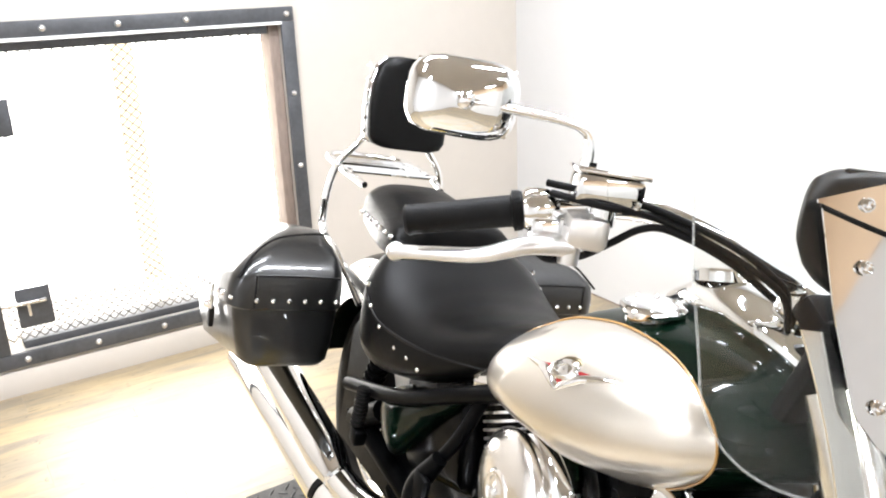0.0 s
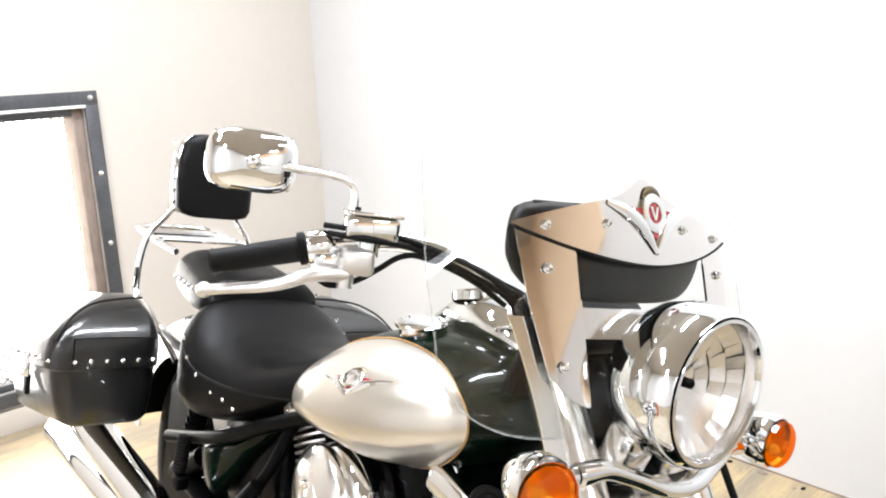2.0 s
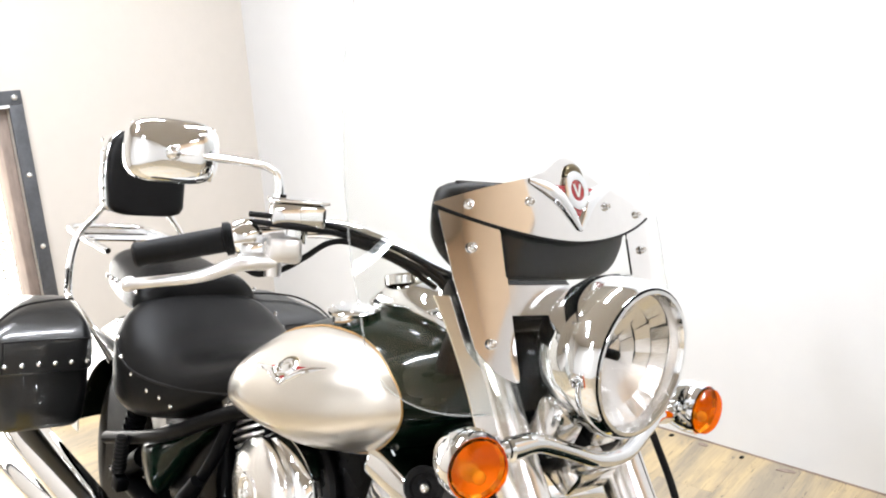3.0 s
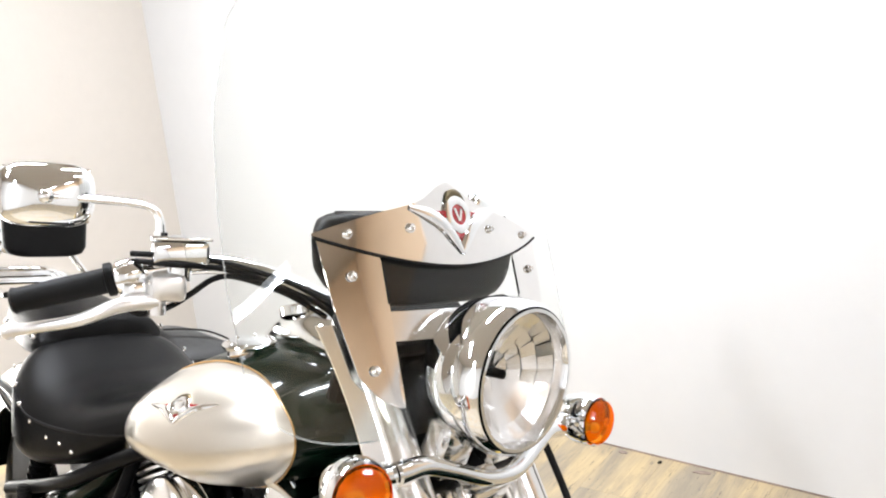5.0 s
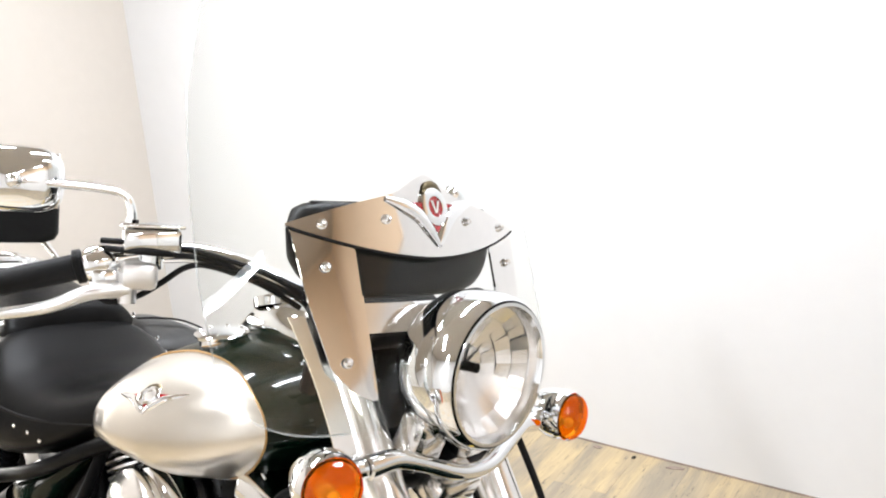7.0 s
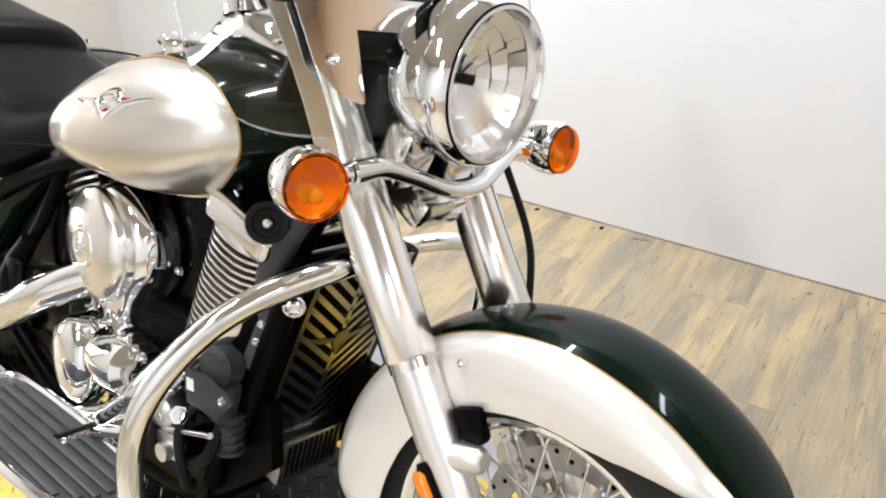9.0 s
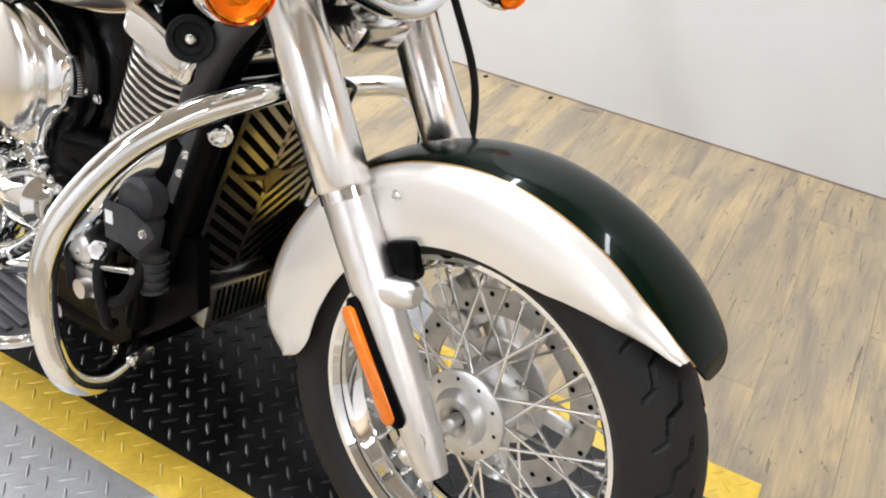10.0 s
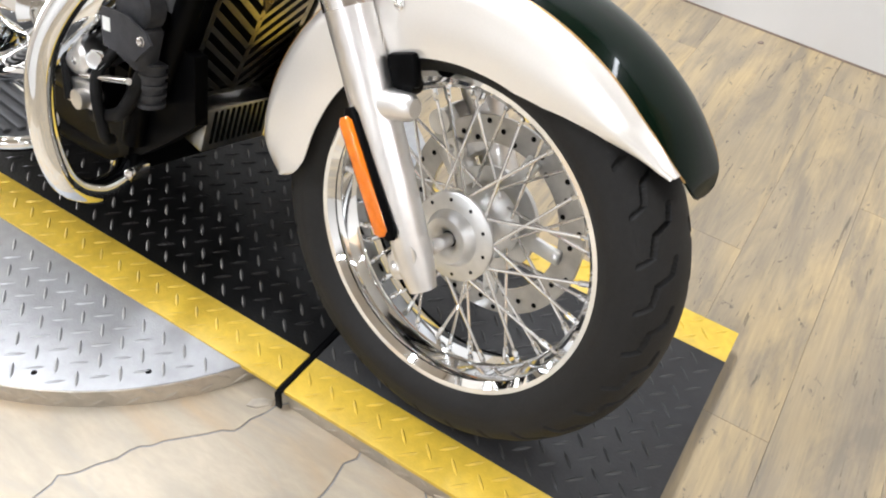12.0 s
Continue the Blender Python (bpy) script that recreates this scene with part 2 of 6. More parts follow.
GROUT = material("grey_joint", (0.20, 0.205, 0.215), 0.8, var=0.3, scale=20, fine=120, bump=0.4, bump_scale=200)
PLANK = plank_material()


# ---- mesh helpers: a shape is (vertices, faces)
def join(*shapes):
    v, f = [], []
    for sv, sf in shapes:
        o = len(v)
        v.extend(sv)
        f.extend([tuple(i + o for i in face) for face in sf])
    return v, f


def moved(shape, m):
    return [m @ Vector(p) for p in shape[0]], shape[1]


def mirrored(shape, y0=0.0):
    return [Vector((p[0], 2 * y0 - p[1], p[2])) for p in shape[0]], [tuple(reversed(f)) for f in shape[1]]


def curve_points(pts, steps=8):
    """A smooth line through the points (Catmull-Rom)."""
    p = [Vector(q) for q in pts]
    p = [2 * p[0] - p[1]] + p + [2 * p[-1] - p[-2]]
    out = []
    for i in range(1, len(p) - 2):
        a, b, c, d = p[i - 1 : i + 3]
        for s in range(steps):
            t = s / steps
            out.append(0.5 * (2 * b + (c - a) * t + (2 * a - 5 * b + 4 * c - d) * t**2 + (3 * b - a - 3 * c + d) * t**3))
    return out + [p[-2]]


def tube(pts, r, n=12, steps=8, flat=1.0, smooth=True):
    """A round bar along the points; r is one radius or one for each point."""
    line = curve_points(pts, steps) if smooth and len(pts) > 2 else [Vector(q) for q in pts]
    radii = [r] * len(line) if not isinstance(r, (list, tuple)) else [float(np.interp(i / (len(line) - 1) * (len(r) - 1), range(len(r)), r)) for i in range(len(line))]
    side, v, f = None, [], []
    for i, q in enumerate(line):
        d = (line[min(i + 1, len(line) - 1)] - line[max(i - 1, 0)]).normalized()
        if side is None:
            side = d.cross(Vector((0, 0, 1)) if abs(d.z) < 0.9 else Vector((1, 0, 0))).normalized()
        side = (side - d * side.dot(d)).normalized()
        up = side.cross(d)
        for k in range(n):
            a = 2 * math.pi * k / n
            v.append(q + radii[i] * (math.cos(a) * side * flat + math.sin(a) * up))
    for i in range(len(line) - 1):
        for k in range(n):
            a, b = i * n + k, i * n + (k + 1) % n
            f.append((a, b, b + n, a + n))
    f.append(tuple(reversed(range(n))))
    f.append(tuple(range(len(v) - n, len(v))))
    return v, f


def revolve(profile, centre, axis, n=48, closed=False):
    """profile: (along the axis, radius) pairs turned about the axis."""
    axis = Vector(axis).normalized()
    side = axis.cross(Vector((0, 0, 1)) if abs(axis.z) < 0.9 else Vector((1, 0, 0))).normalized()
    up = side.cross(axis)
    c, v, f, m = Vector(centre), [], [], len(profile)
    for k in range(n):
        a = 2 * math.pi * k / n
        d = math.cos(a) * side + math.sin(a) * up
        v.extend(c + axis * s + d * max(r, 1e-5) for s, r in profile)
    for k in range(n):
        for i in range(m if closed else m - 1):
            a, b, j = k * m, (k + 1) % n * m, (i + 1) % m
            f.append((a + i, a + j, b + j, b + i))
    return v, f


def loft(rings, caps=True):
    n, v, f = len(rings[0]), [Vector(p) for r in rings for p in r], []
    for i in range(len(rings) - 1):
        for k in range(n):
            a, b = i * n + k, i * n + (k + 1) % n
            f.append((a, b, b + n, a + n))
    if caps:
        f.append(tuple(reversed(range(n))))
        f.append(tuple(range(len(v) - n, len(v))))
    return v, f


def sheet(fn, nu, nv, thick, closed=True):
    """A curved sheet: fn(u, v) for u, v in 0..1, given thickness along its normals."""
    g = [[Vector(fn(i / nu, j / nv)) for j in range(nv + 1)] for i in range(nu + 1)]
    v, f = [], []
    for i in range(nu + 1):
        for j in range(nv + 1):
            du = g[min(i + 1, nu)][j] - g[max(i - 1, 0)][j]
            dv = g[i][min(j + 1, nv)] - g[i][max(j - 1, 0)]
            w = du.cross(dv)
            w = w.normalized() if w.length > 1e-9 else Vector((0, 0, 1))
            v.extend((g[i][j] + w * thick / 2, g[i][j] - w * thick / 2))

    def at(i, j, s):
        return 2 * (i * (nv + 1) + j) + s

    for i in range(nu):
        for j in range(nv):
            f.append((at(i, j, 0), at(i + 1, j, 0), at(i + 1, j + 1, 0), at(i, j + 1, 0)))
            f.append((at(i, j + 1, 1), at(i + 1, j + 1, 1), at(i + 1, j, 1), at(i, j, 1)))
    for i in range(nu):
        f.append((at(i, 0, 0), at(i, 0, 1), at(i + 1, 0, 1), at(i + 1, 0, 0)))
        f.append((at(i, nv, 1), at(i, nv, 0), at(i + 1, nv, 0), at(i + 1, nv, 1)))
    for j in range(nv):
        f.append((at(0, j, 1), at(0, j, 0), at(0, j + 1, 0), at(0, j + 1, 1)))
        f.append((at(nu, j, 0), at(nu, j, 1), at(nu, j + 1, 1), at(nu, j + 1, 0)))
    return v, f


def block(centre, size, turn=(0, 0, 0), bevel=0.004, segments=2):
    bm = bmesh.new()
    bmesh.ops.create_cube(bm, size=1)
    for q in bm.verts:
        q.co = Vector((q.co.x * size[0], q.co.y * size[1], q.co.z * size[2]))
    if bevel:
        bmesh.ops.bevel(bm, geom=bm.edges[:], offset=bevel, segments=segments, affect="EDGES", profile=0.5)
    m = pose(*centre, *turn)
    bm.verts.index_update()
    out = [m @ q.co for q in bm.verts], [tuple(q.index for q in face.verts) for face in bm.faces]
    bm.free()
    return out


def ball(centre, r, squash=(1, 1, 1), n=16):
    prof = [(-math.cos(math.pi * i / 10), math.sin(math.pi * i / 10)) for i in range(11)]
    v, f = revolve(prof, (0, 0, 0), (0, 0, 1), n)
    return [Vector((centre[0] + p.x * r * squash[0], centre[1] + p.y * r * squash[1], centre[2] + p.z * r * squash[2])) for p in v], f


def stud(centre, normal, r):
    return revolve([(0, r), (r * 0.35, r * 0.92), (r * 0.7, r * 0.6), (r * 0.85, 0)], centre, normal, 10)


def bolt(centre, normal, r):
    head = revolve([(0, r * 1.25), (r * 0.25, r * 1.25), (r * 0.3, r), (r * 0.9, r * 0.96), (r * 1.05, r * 0.7), (r * 0.8, r * 0.5), (r * 0.7, 0)], centre, normal, 12)
    return head


def extruded(outline, to3d, depth):
    """A flat plate from a 2D outline: to3d(a, b, d) places it, d runs from 0 to depth."""
    n = len(outline)
    v = [Vector(to3d(a, b, 0)) for a, b in outline] + [Vector(to3d(a, b, depth)) for a, b in outline]
    f = [tuple(range(n)), tuple(reversed(range(n, 2 * n)))]
    f += [(i, i + n, (i + 1) % n + n, (i + 1) % n) for i in range(n)]
    return v, f


def mesh_of(name, shape, mat, angle=38):
    me = bpy.data.meshes.new(name)
    me.from_pydata([tuple(p) for p in shape[0]], [], shape[1])
    me.materials.append(mat)
    bm = bmesh.new()
    bm.from_mesh(me)
    bmesh.ops.recalc_face_normals(bm, faces=bm.faces)
    bm.to_mesh(me)
    bm.free()
    me.polygons.foreach_set("use_smooth", [True] * len(me.polygons))
    me.set_sharp_from_angle(angle=radians(angle))
    me.update()
    return me


def part(name, shape, mat, parent, label="", angle=38):
    ob = new(name, mesh_of(name, shape, mat, angle))
    ob.parent = parent
    return tagged(ob, label) if label else ob


def thing(name, shape, mat, label, category, group="", kind="", angle=38):
    return tagged(new(name, mesh_of(name, shape, mat, angle)), label, category, group, kind)

# ---- the room
FLOOR_Z = -0.05
X0, X1, Y0, Y1 = -3.17, 4.2, -4.0, 1.78
thing("floor", block(((X0 + X1) / 2, (Y0 + Y1) / 2, FLOOR_Z - 0.06), (X1 - X0 + 0.4, Y1 - Y0 + 0.4, 0.1), bevel=0), SATIN, "sub-floor under the wood-look vinyl planks", "floor", kind="structure")
floor = bpy.data.objects["floor"]
# window opening in the end wall
WY0, WY1, WZ0, WZ1 = -0.55, 0.62, 0.12, 1.235
wall_x = join(
    block((X0 - 0.1, (Y0 + WY0) / 2 - 0.1, 1.45), (0.2, WY0 - Y0 + 0.2, 3.1), bevel=0),
    block((X0 - 0.1, (Y1 + WY1) / 2 + 0.1, 1.45), (0.2, Y1 - WY1 + 0.2, 3.1), bevel=0),
    block((X0 - 0.1, (WY0 + WY1) / 2, (WZ1 + 3.0) / 2), (0.2, WY1 - WY0, 3.0 - WZ1), bevel=0),
    block((X0 - 0.1, (WY0 + WY1) / 2, (WZ0 - 0.1) / 2), (0.2, WY1 - WY0, WZ0 + 0.1), bevel=0),
)
thing("wall_west", wall_x, WALL, "white wall toned cream for warm light, with a mesh-covered window", "wall", kind="structure")
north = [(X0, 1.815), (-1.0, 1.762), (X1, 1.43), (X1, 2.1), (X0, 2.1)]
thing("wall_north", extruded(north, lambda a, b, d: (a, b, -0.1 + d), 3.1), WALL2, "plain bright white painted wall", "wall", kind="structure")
thing("wall_south", block(((X0 + X1) / 2, Y0 - 0.1, 1.45), (X1 - X0, 0.2, 3.1), bevel=0), WALL3, "plain pale wall out of view, toned bright for the reflections", "wall", kind="structure")
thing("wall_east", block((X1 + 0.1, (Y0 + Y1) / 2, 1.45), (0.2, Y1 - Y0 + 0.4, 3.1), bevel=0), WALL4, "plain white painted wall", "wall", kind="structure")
# tan boarding on the upper walls at the far end, which the polished trims mirror
thing("wall_board_east", block((X1 - 0.006, (Y0 + 1.41) / 2, 2.475), (0.012, 1.41 - Y0, 1.04), bevel=0.002), TANBOARD, "tan boarding on the upper end wall", "wall", kind="structure")
thing("wall_board_north", extruded([(1.55, 1.599), (X1 - 0.012, 1.431), (X1 - 0.012, 1.419), (1.55, 1.587)], lambda a, b, d: (a, b, 1.72 + 0.08 * (a - 1.55) + d * (1.275 - 0.08 * (a - 1.55))), 1.0), TANBOARD, "tan boarding on the upper white wall", "wall", kind="structure")
thing("ceiling", block(((X0 + X1) / 2, (Y0 + Y1) / 2, CEILING + 0.05), (X1 - X0 + 0.4, Y1 - Y0 + 0.4, 0.1), bevel=0), CEIL, "unseen ceiling, painted dim and tan to suit the reflections", "ceiling", kind="structure")
thing("baseboard", block((X0 + 0.006, (Y0 + Y1) / 2, 0.0), (0.012, Y1 - Y0, 0.10), bevel=0.003), WALL, "low skirting board in the same light-toned cream", "baseboard", kind="structure")

thing("trim_north", extruded([(X0, 1.811), (-1.0, 1.758), (X1, 1.426), (X1, 1.434), (-1.0, 1.766), (X0, 1.819)], lambda a, b, d: (a, b, FLOOR_Z + d), 0.009), RAWWOOD, "thin dirty gap strip along the white wall's foot", "trim", kind="structure")

for lx, ly, power in TUBES:
    lamp = thing("ceiling_light", block((0, 0, 0), (0.16, 1.26, 0.07), bevel=0.01), CEIL, "assumed strip light on the unseen ceiling", "lamp", "ceiling lights")
    lamp.location = (lx, ly, CEILING - 0.035)
    part("diffuser", block((0, 0, -0.04), (0.10, 1.2, 0.012), bevel=0.003), LAMPGLOW, lamp, "glowing white diffuser")

# window: steel frame bolted on the wall, wood reveal, mesh, latch
window = tagged(new("window_1"), "window with a bolted dark steel frame and steel mesh", "window", kind="structure")
window.location = (X0, 0, 0)
FW = 0.055


def bar_y(y0, y1, z, w, d, mat, name, x=0.012):
    return part(name, block((x, (y0 + y1) / 2, z), (d, y1 - y0, w), bevel=0.002), mat, window)


def bar_z(z0, z1, y, w, d, mat, name, x=0.012):
    return part(name, block((x, y, (z0 + z1) / 2), (d, w, z1 - z0), bevel=0.002), mat, window)


bar_y(WY0 - FW, WY1 + FW, WZ1 + FW / 2, FW, 0.016, FRAME, "frame_bar")
bar_y(WY0 - FW, WY1 + FW, WZ0 - FW / 2, FW, 0.016, FRAME, "frame_bar")
bar_z(WZ0 + 0.001, WZ1 - 0.001, WY1 + FW / 2, FW, 0.016, FRAME, "frame_bar")
bar_z(WZ0 + 0.001, WZ1 - 0.001, WY0 - FW / 2, FW, 0.016, FRAME, "frame_bar")
part("top_trim", block((0.016, (WY0 + WY1) / 2, WZ1 - 0.006), (0.02, WY1 - WY0, 0.012), bevel=0.002), WHITE, window, "white trim strip")
part("reveal", block((-0.06, WY1 - 0.024, (WZ0 + WZ1) / 2), (0.10, 0.044, WZ1 - WZ0), bevel=0.004), RAWWOOD, window, "weathered wooden reveal")
part("reveal", block((-0.06, (WY0 + WY1) / 2, WZ1 - 0.030), (0.10, WY1 - WY0 - 0.1, 0.030), bevel=0.004), FRAME, window, "dark metal reveal")
part("reveal", block((-0.06, (WY0 + WY1) / 2, WZ0 + 0.016), (0.10, WY1 - WY0 - 0.1, 0.030), bevel=0.004), FRAME, window, "dark metal sill")
part("latch_plate", block((-0.02, -0.44, 0.97), (0.012, 0.09, 0.13), bevel=0.003), FRAME, window, "dark steel plate")
part("latch_plate", block((-0.02, -0.44, 0.275), (0.012, 0.12, 0.15), bevel=0.003), FRAME, window, "dark steel latch plate")
part("latch_bolt", join(tube([(0.0, -0.56, 0.30), (0.0, -0.40, 0.30)], 0.008), tube([(0.0, -0.46, 0.30), (0.0, -0.46, 0.25)], 0.006)), STEEL, window, "steel sliding bolt")
for y in (-0.50, -0.25, 0.0, 0.245, 0.645):
    for z in (WZ1 + FW / 2, WZ0 - FW / 2):
        part("bolt", stud((0.02, y, z), (1, 0, 0), 0.012), ALLOY, window)
for z in (0.35, 0.65, 0.95):
    for y in (WY0 - FW / 2, WY1 + FW / 2):
        part("bolt", stud((0.02, y, z), (1, 0, 0), 0.011), ALLOY, window)


def expanded_mesh():
    """Diamond mesh of thin flat strands."""
    v, f = [], []
    px, pz, w = 0.036, 0.017, 0.0028
    ny, nz = int((WY1 - WY0 - 0.06) / px), int((WZ1 - WZ0 - 0.06) / pz)
    for j in range(nz):
        for i in range(ny):
            y, z = WY0 + 0.02 + (i + 0.5 * (j % 2)) * px, WZ0 + 0.03 + j * pz
            for s in (-1, 1):
                a, b = Vector((-0.03, y, z)), Vector((-0.03, y + s * px / 2, z + pz))
                o = len(v)
                up = Vector((0, 0, w))
                v.extend((a - up, a + up, b + up, b - up))
                f.append((o, o + 1, o + 2, o + 3))
    return v, f


part("mesh", expanded_mesh(), MESHMAT, window, "expanded steel mesh")
tagged(bpy.data.objects["mesh"], kind="stuff")
# Assumed posts and sill; they glow in place of the daylight on them.
SUNLIT_GLOW = glowing("sunlit_post_glow", (1.0, 0.88, 0.70), 0.85)
thing("backdrop_post", block((X0 - 0.5, 0.105, 0.85), (0.04, 0.095, 1.6), bevel=0.004), SUNLIT_GLOW, "pale post outside the window, sunlight put in as glow", "backdrop", kind="structure")
thing("backdrop_post", block((X0 - 0.5, 0.76, 0.85), (0.04, 0.20, 1.6), bevel=0.004), glowing("sunlit_edge_glow", (1.0, 0.97, 0.92), 1.5), "pale post outside the window, sunlight put in as glow", "backdrop", kind="structure")
thing("backdrop_sill", block((X0 - 0.51, 0.0, -0.10), (0.06, 2.6, 0.46), bevel=0.004), glowing("sunlit_sill_glow", (1.0, 0.97, 0.93), 0.95), "pale sill outside the window, sunlight put in as glow", "backdrop", kind="structure")
thing("backdrop", block((X0 - 0.9, 0.0, 0.8), (0.02, 6.0, 4.0), bevel=0), DAYLIGHT, "bright overcast daylight outside the window", "backdrop", kind="structure")

# ---- turntable and runway of tread plate
TX, TY, TR = -0.78, 0.095, 0.584
RX0, RX1, RY0, RY1, STRIPE = -1.97, 0.392, -0.195, 0.385, 0.082
DISC_Z = -0.004


def lug(x, y, z, a, length=0.034, w=0.0029, h=0.0021):
    """One raised lens-shaped lug of tread plate."""
    c, s = math.cos(a), math.sin(a)
    out = []
    for u, t, k in ((-1, 0, 0), (-0.45, -1, 0), (0.45, -1, 0), (1, 0, 0), (0.45, 1, 0), (-0.45, 1, 0), (-0.5, 0, 1), (0.5, 0, 1)):
        du, dt = u * length / 2, t * w
        out.append(Vector((x + du * c - dt * s, y + du * s + dt * c, z + k * h)))
    return out, [(0, 1, 6), (1, 2, 7, 6), (2, 3, 7), (3, 4, 7), (4, 5, 6, 7), (5, 0, 6)]


def lug_places(keep, x0, x1, y0, y1, pitch=0.0325):
    """Lugs set crosswise in turn on a square grid that lies at 45 degrees to the plate."""
    out = []
    reach = int(((x1 - x0) + (y1 - y0)) / pitch / 1.4) + 2
    mx, my, c = (x0 + x1) / 2, (y0 + y1) / 2, math.sqrt(0.5)
    for i in range(-reach, reach + 1):
        for j in range(-reach, reach + 1):
            x, y = mx + (i - j) * pitch * c, my + (i + j) * pitch * c
            if x0 <= x <= x1 and y0 <= y <= y1 and keep(x, y):
                out.append((x, y, math.pi / 4 if (i + j) % 2 else -math.pi / 4))
    return out


lug_meshes = {}


def lay_lugs(places, z, mat, owner, near, count):
    """The lugs near a place in the plan are pieces of their own, the rest one sheet of relief."""
    places = sorted(places, key=lambda p: math.hypot(p[0] - near[0], p[1] - near[1]))
    for x, y, a in places[:count]:
        key = (mat.name, a > 0)
        if key not in lug_meshes:
            lug_meshes[key] = mesh_of("tread_lug", lug(0, 0, 0, a), mat)
        ob = new("tread_lug", lug_meshes[key])
        ob.location = (x, y, z)
        ob.parent = owner
    v, f = [], []
    for x, y, a in places[count:]:
        sv, sf = lug(x, y, z, a)
        o = len(v)
        v.extend(sv)
        f.extend([tuple(q + o for q in face) for face in sf])
    if v:
        tagged(part("tread_relief", (v, f), mat, owner), kind="stuff")


turntable = thing("turntable", revolve([(-0.003, 0), (-0.003, TR - 0.003), (-0.002, TR - 0.001), (-0.0004, TR - 0.001), (0, TR - 0.002), (0, 0)], (TX, TY, DISC_Z), (0, 0, 1), 96), BAREPLATE, "round bare aluminium tread-plate turntable on the floor", "turntable")
lay_lugs(lug_places(lambda x, y: math.hypot(x - TX, y - TY) < TR - 0.015 and y < RY0 - 0.012, TX - TR, TX + TR, TY - TR, TY + TR), DISC_Z, BAREPLATE, turntable, (-0.5, -0.35), 300)
skirt = part("rim_skirt", revolve([(-0.044, TR), (-0.003, TR), (-0.002, TR - 0.003), (-0.044, TR - 0.003)], (TX, TY, DISC_Z), (0, 0, 1), 96, closed=True), SIDEPLATE, turntable, "scuffed tread-plate skirt")
side_lugs = [mesh_of("tread_lug", moved(lug(0, 0, 0, a, 0.030, 0.003, 0.0018), pose(0, 0, 0, 90, 0, 0)), SIDEPLATE) for a in (0.5, -0.75)]
for k in range(44):
    a = radians(-140 + 2.75 * k)
    ob = new("tread_lug", side_lugs[k % 2])
    ob.matrix_world = pose(TX + TR * math.cos(a), TY + TR * math.sin(a), DISC_Z - (0.013 if k % 2 else 0.030), 0, 0, math.degrees(a) + 90)
    ob.parent = skirt
for k in range(10):
    a = radians(-170 + 18 * k)
    part("screw", revolve([(0.0002, 0.005), (0.0016, 0.004), (0.001, 0)], (TX + (TR - 0.03) * math.cos(a), TY + (TR - 0.03) * math.sin(a), DISC_Z), (0, 0, 1), 10), SATIN, turntable)


def runway(name, x0, x1, label, near_count=280, lug_mat=WORNLUG, plate_mat=BLACKPLATE):
    ob = thing(name, block(((x0 + x1) / 2, (RY0 + RY1) / 2, -0.005), (x1 - x0, RY1 - RY0 - 2 * STRIPE, 0.0095), bevel=0.0012), plate_mat, label, "platform", "tread-plate runway")
    for y0, y1 in ((RY0, RY0 + STRIPE), (RY1 - STRIPE, RY1)):
        part("edge_stripe", block(((x0 + x1) / 2, (y0 + y1) / 2, -0.005), (x1 - x0, y1 - y0, 0.0095), bevel=0.0012), YELLOWPLATE, ob, "yellow painted edge")
        lay_lugs(lug_places(lambda x, y: x0 + 0.014 < x < x1 - 0.014, x0 + 0.013, x1, y0 + 0.014, y1 - 0.014), 0, YELLOWPLATE, ob, (-0.1, -0.3), near_count // 2)
    lay_lugs(lug_places(lambda x, y: x0 + 0.014 < x < x1 - 0.014, x0 + 0.013, x1, RY0 + STRIPE + 0.014, RY1 - STRIPE - 0.014), 0, lug_mat, ob, (-0.1, -0.3), near_count)
    return ob


SEAM = -0.190
runway("runway_plate", 2 * TX - SEAM, SEAM - 0.006, "black tread plate with yellow edges across the turntable")
front_ramp = runway("runway_plate", SEAM + 0.006, RX1, "black tread plate with yellow edges beyond the turntable", 280, FLATLUG, FRONTPLATE)
rear_ramp = runway("runway_plate", RX0, 2 * TX - SEAM - 0.012, "black tread plate with yellow edges beyond the turntable", 0)
for ob, x0, x1 in ((front_ramp, SEAM + 0.006, RX1), (rear_ramp, RX0, 2 * TX - SEAM - 0.012)):
    for y in (RY0 + 0.006, RY1 - 0.006):
        part("side_flange", block(((x0 + x1) / 2, y, -0.030), (x1 - x0 - 0.01, 0.004, 0.039), bevel=0.001), SIDEPLATE, ob, "scuffed tread-plate folded edge")
for k in range(16):
    ob = new("tread_lug", side_lugs[k % 2])
    ob.matrix_world = pose(SEAM + 0.03 + 0.034 * k, RY0 + 0.004, -0.020 if k % 2 else -0.034)
    ob.parent = front_ramp
for x in (SEAM, 2 * TX - SEAM - 0.006):
    strip = thing("seam_strip", block((x, (RY0 + RY1) / 2, -0.0035), (0.010, RY1 - RY0 + 0.012, 0.006), bevel=0.001), SATIN, "black strip in the joint between the tread plates", "strip", "joint strips")
    part("end_tab", block((x, RY0 - 0.007, -0.022), (0.012, 0.005, 0.036), bevel=0.001), SATIN, strip)

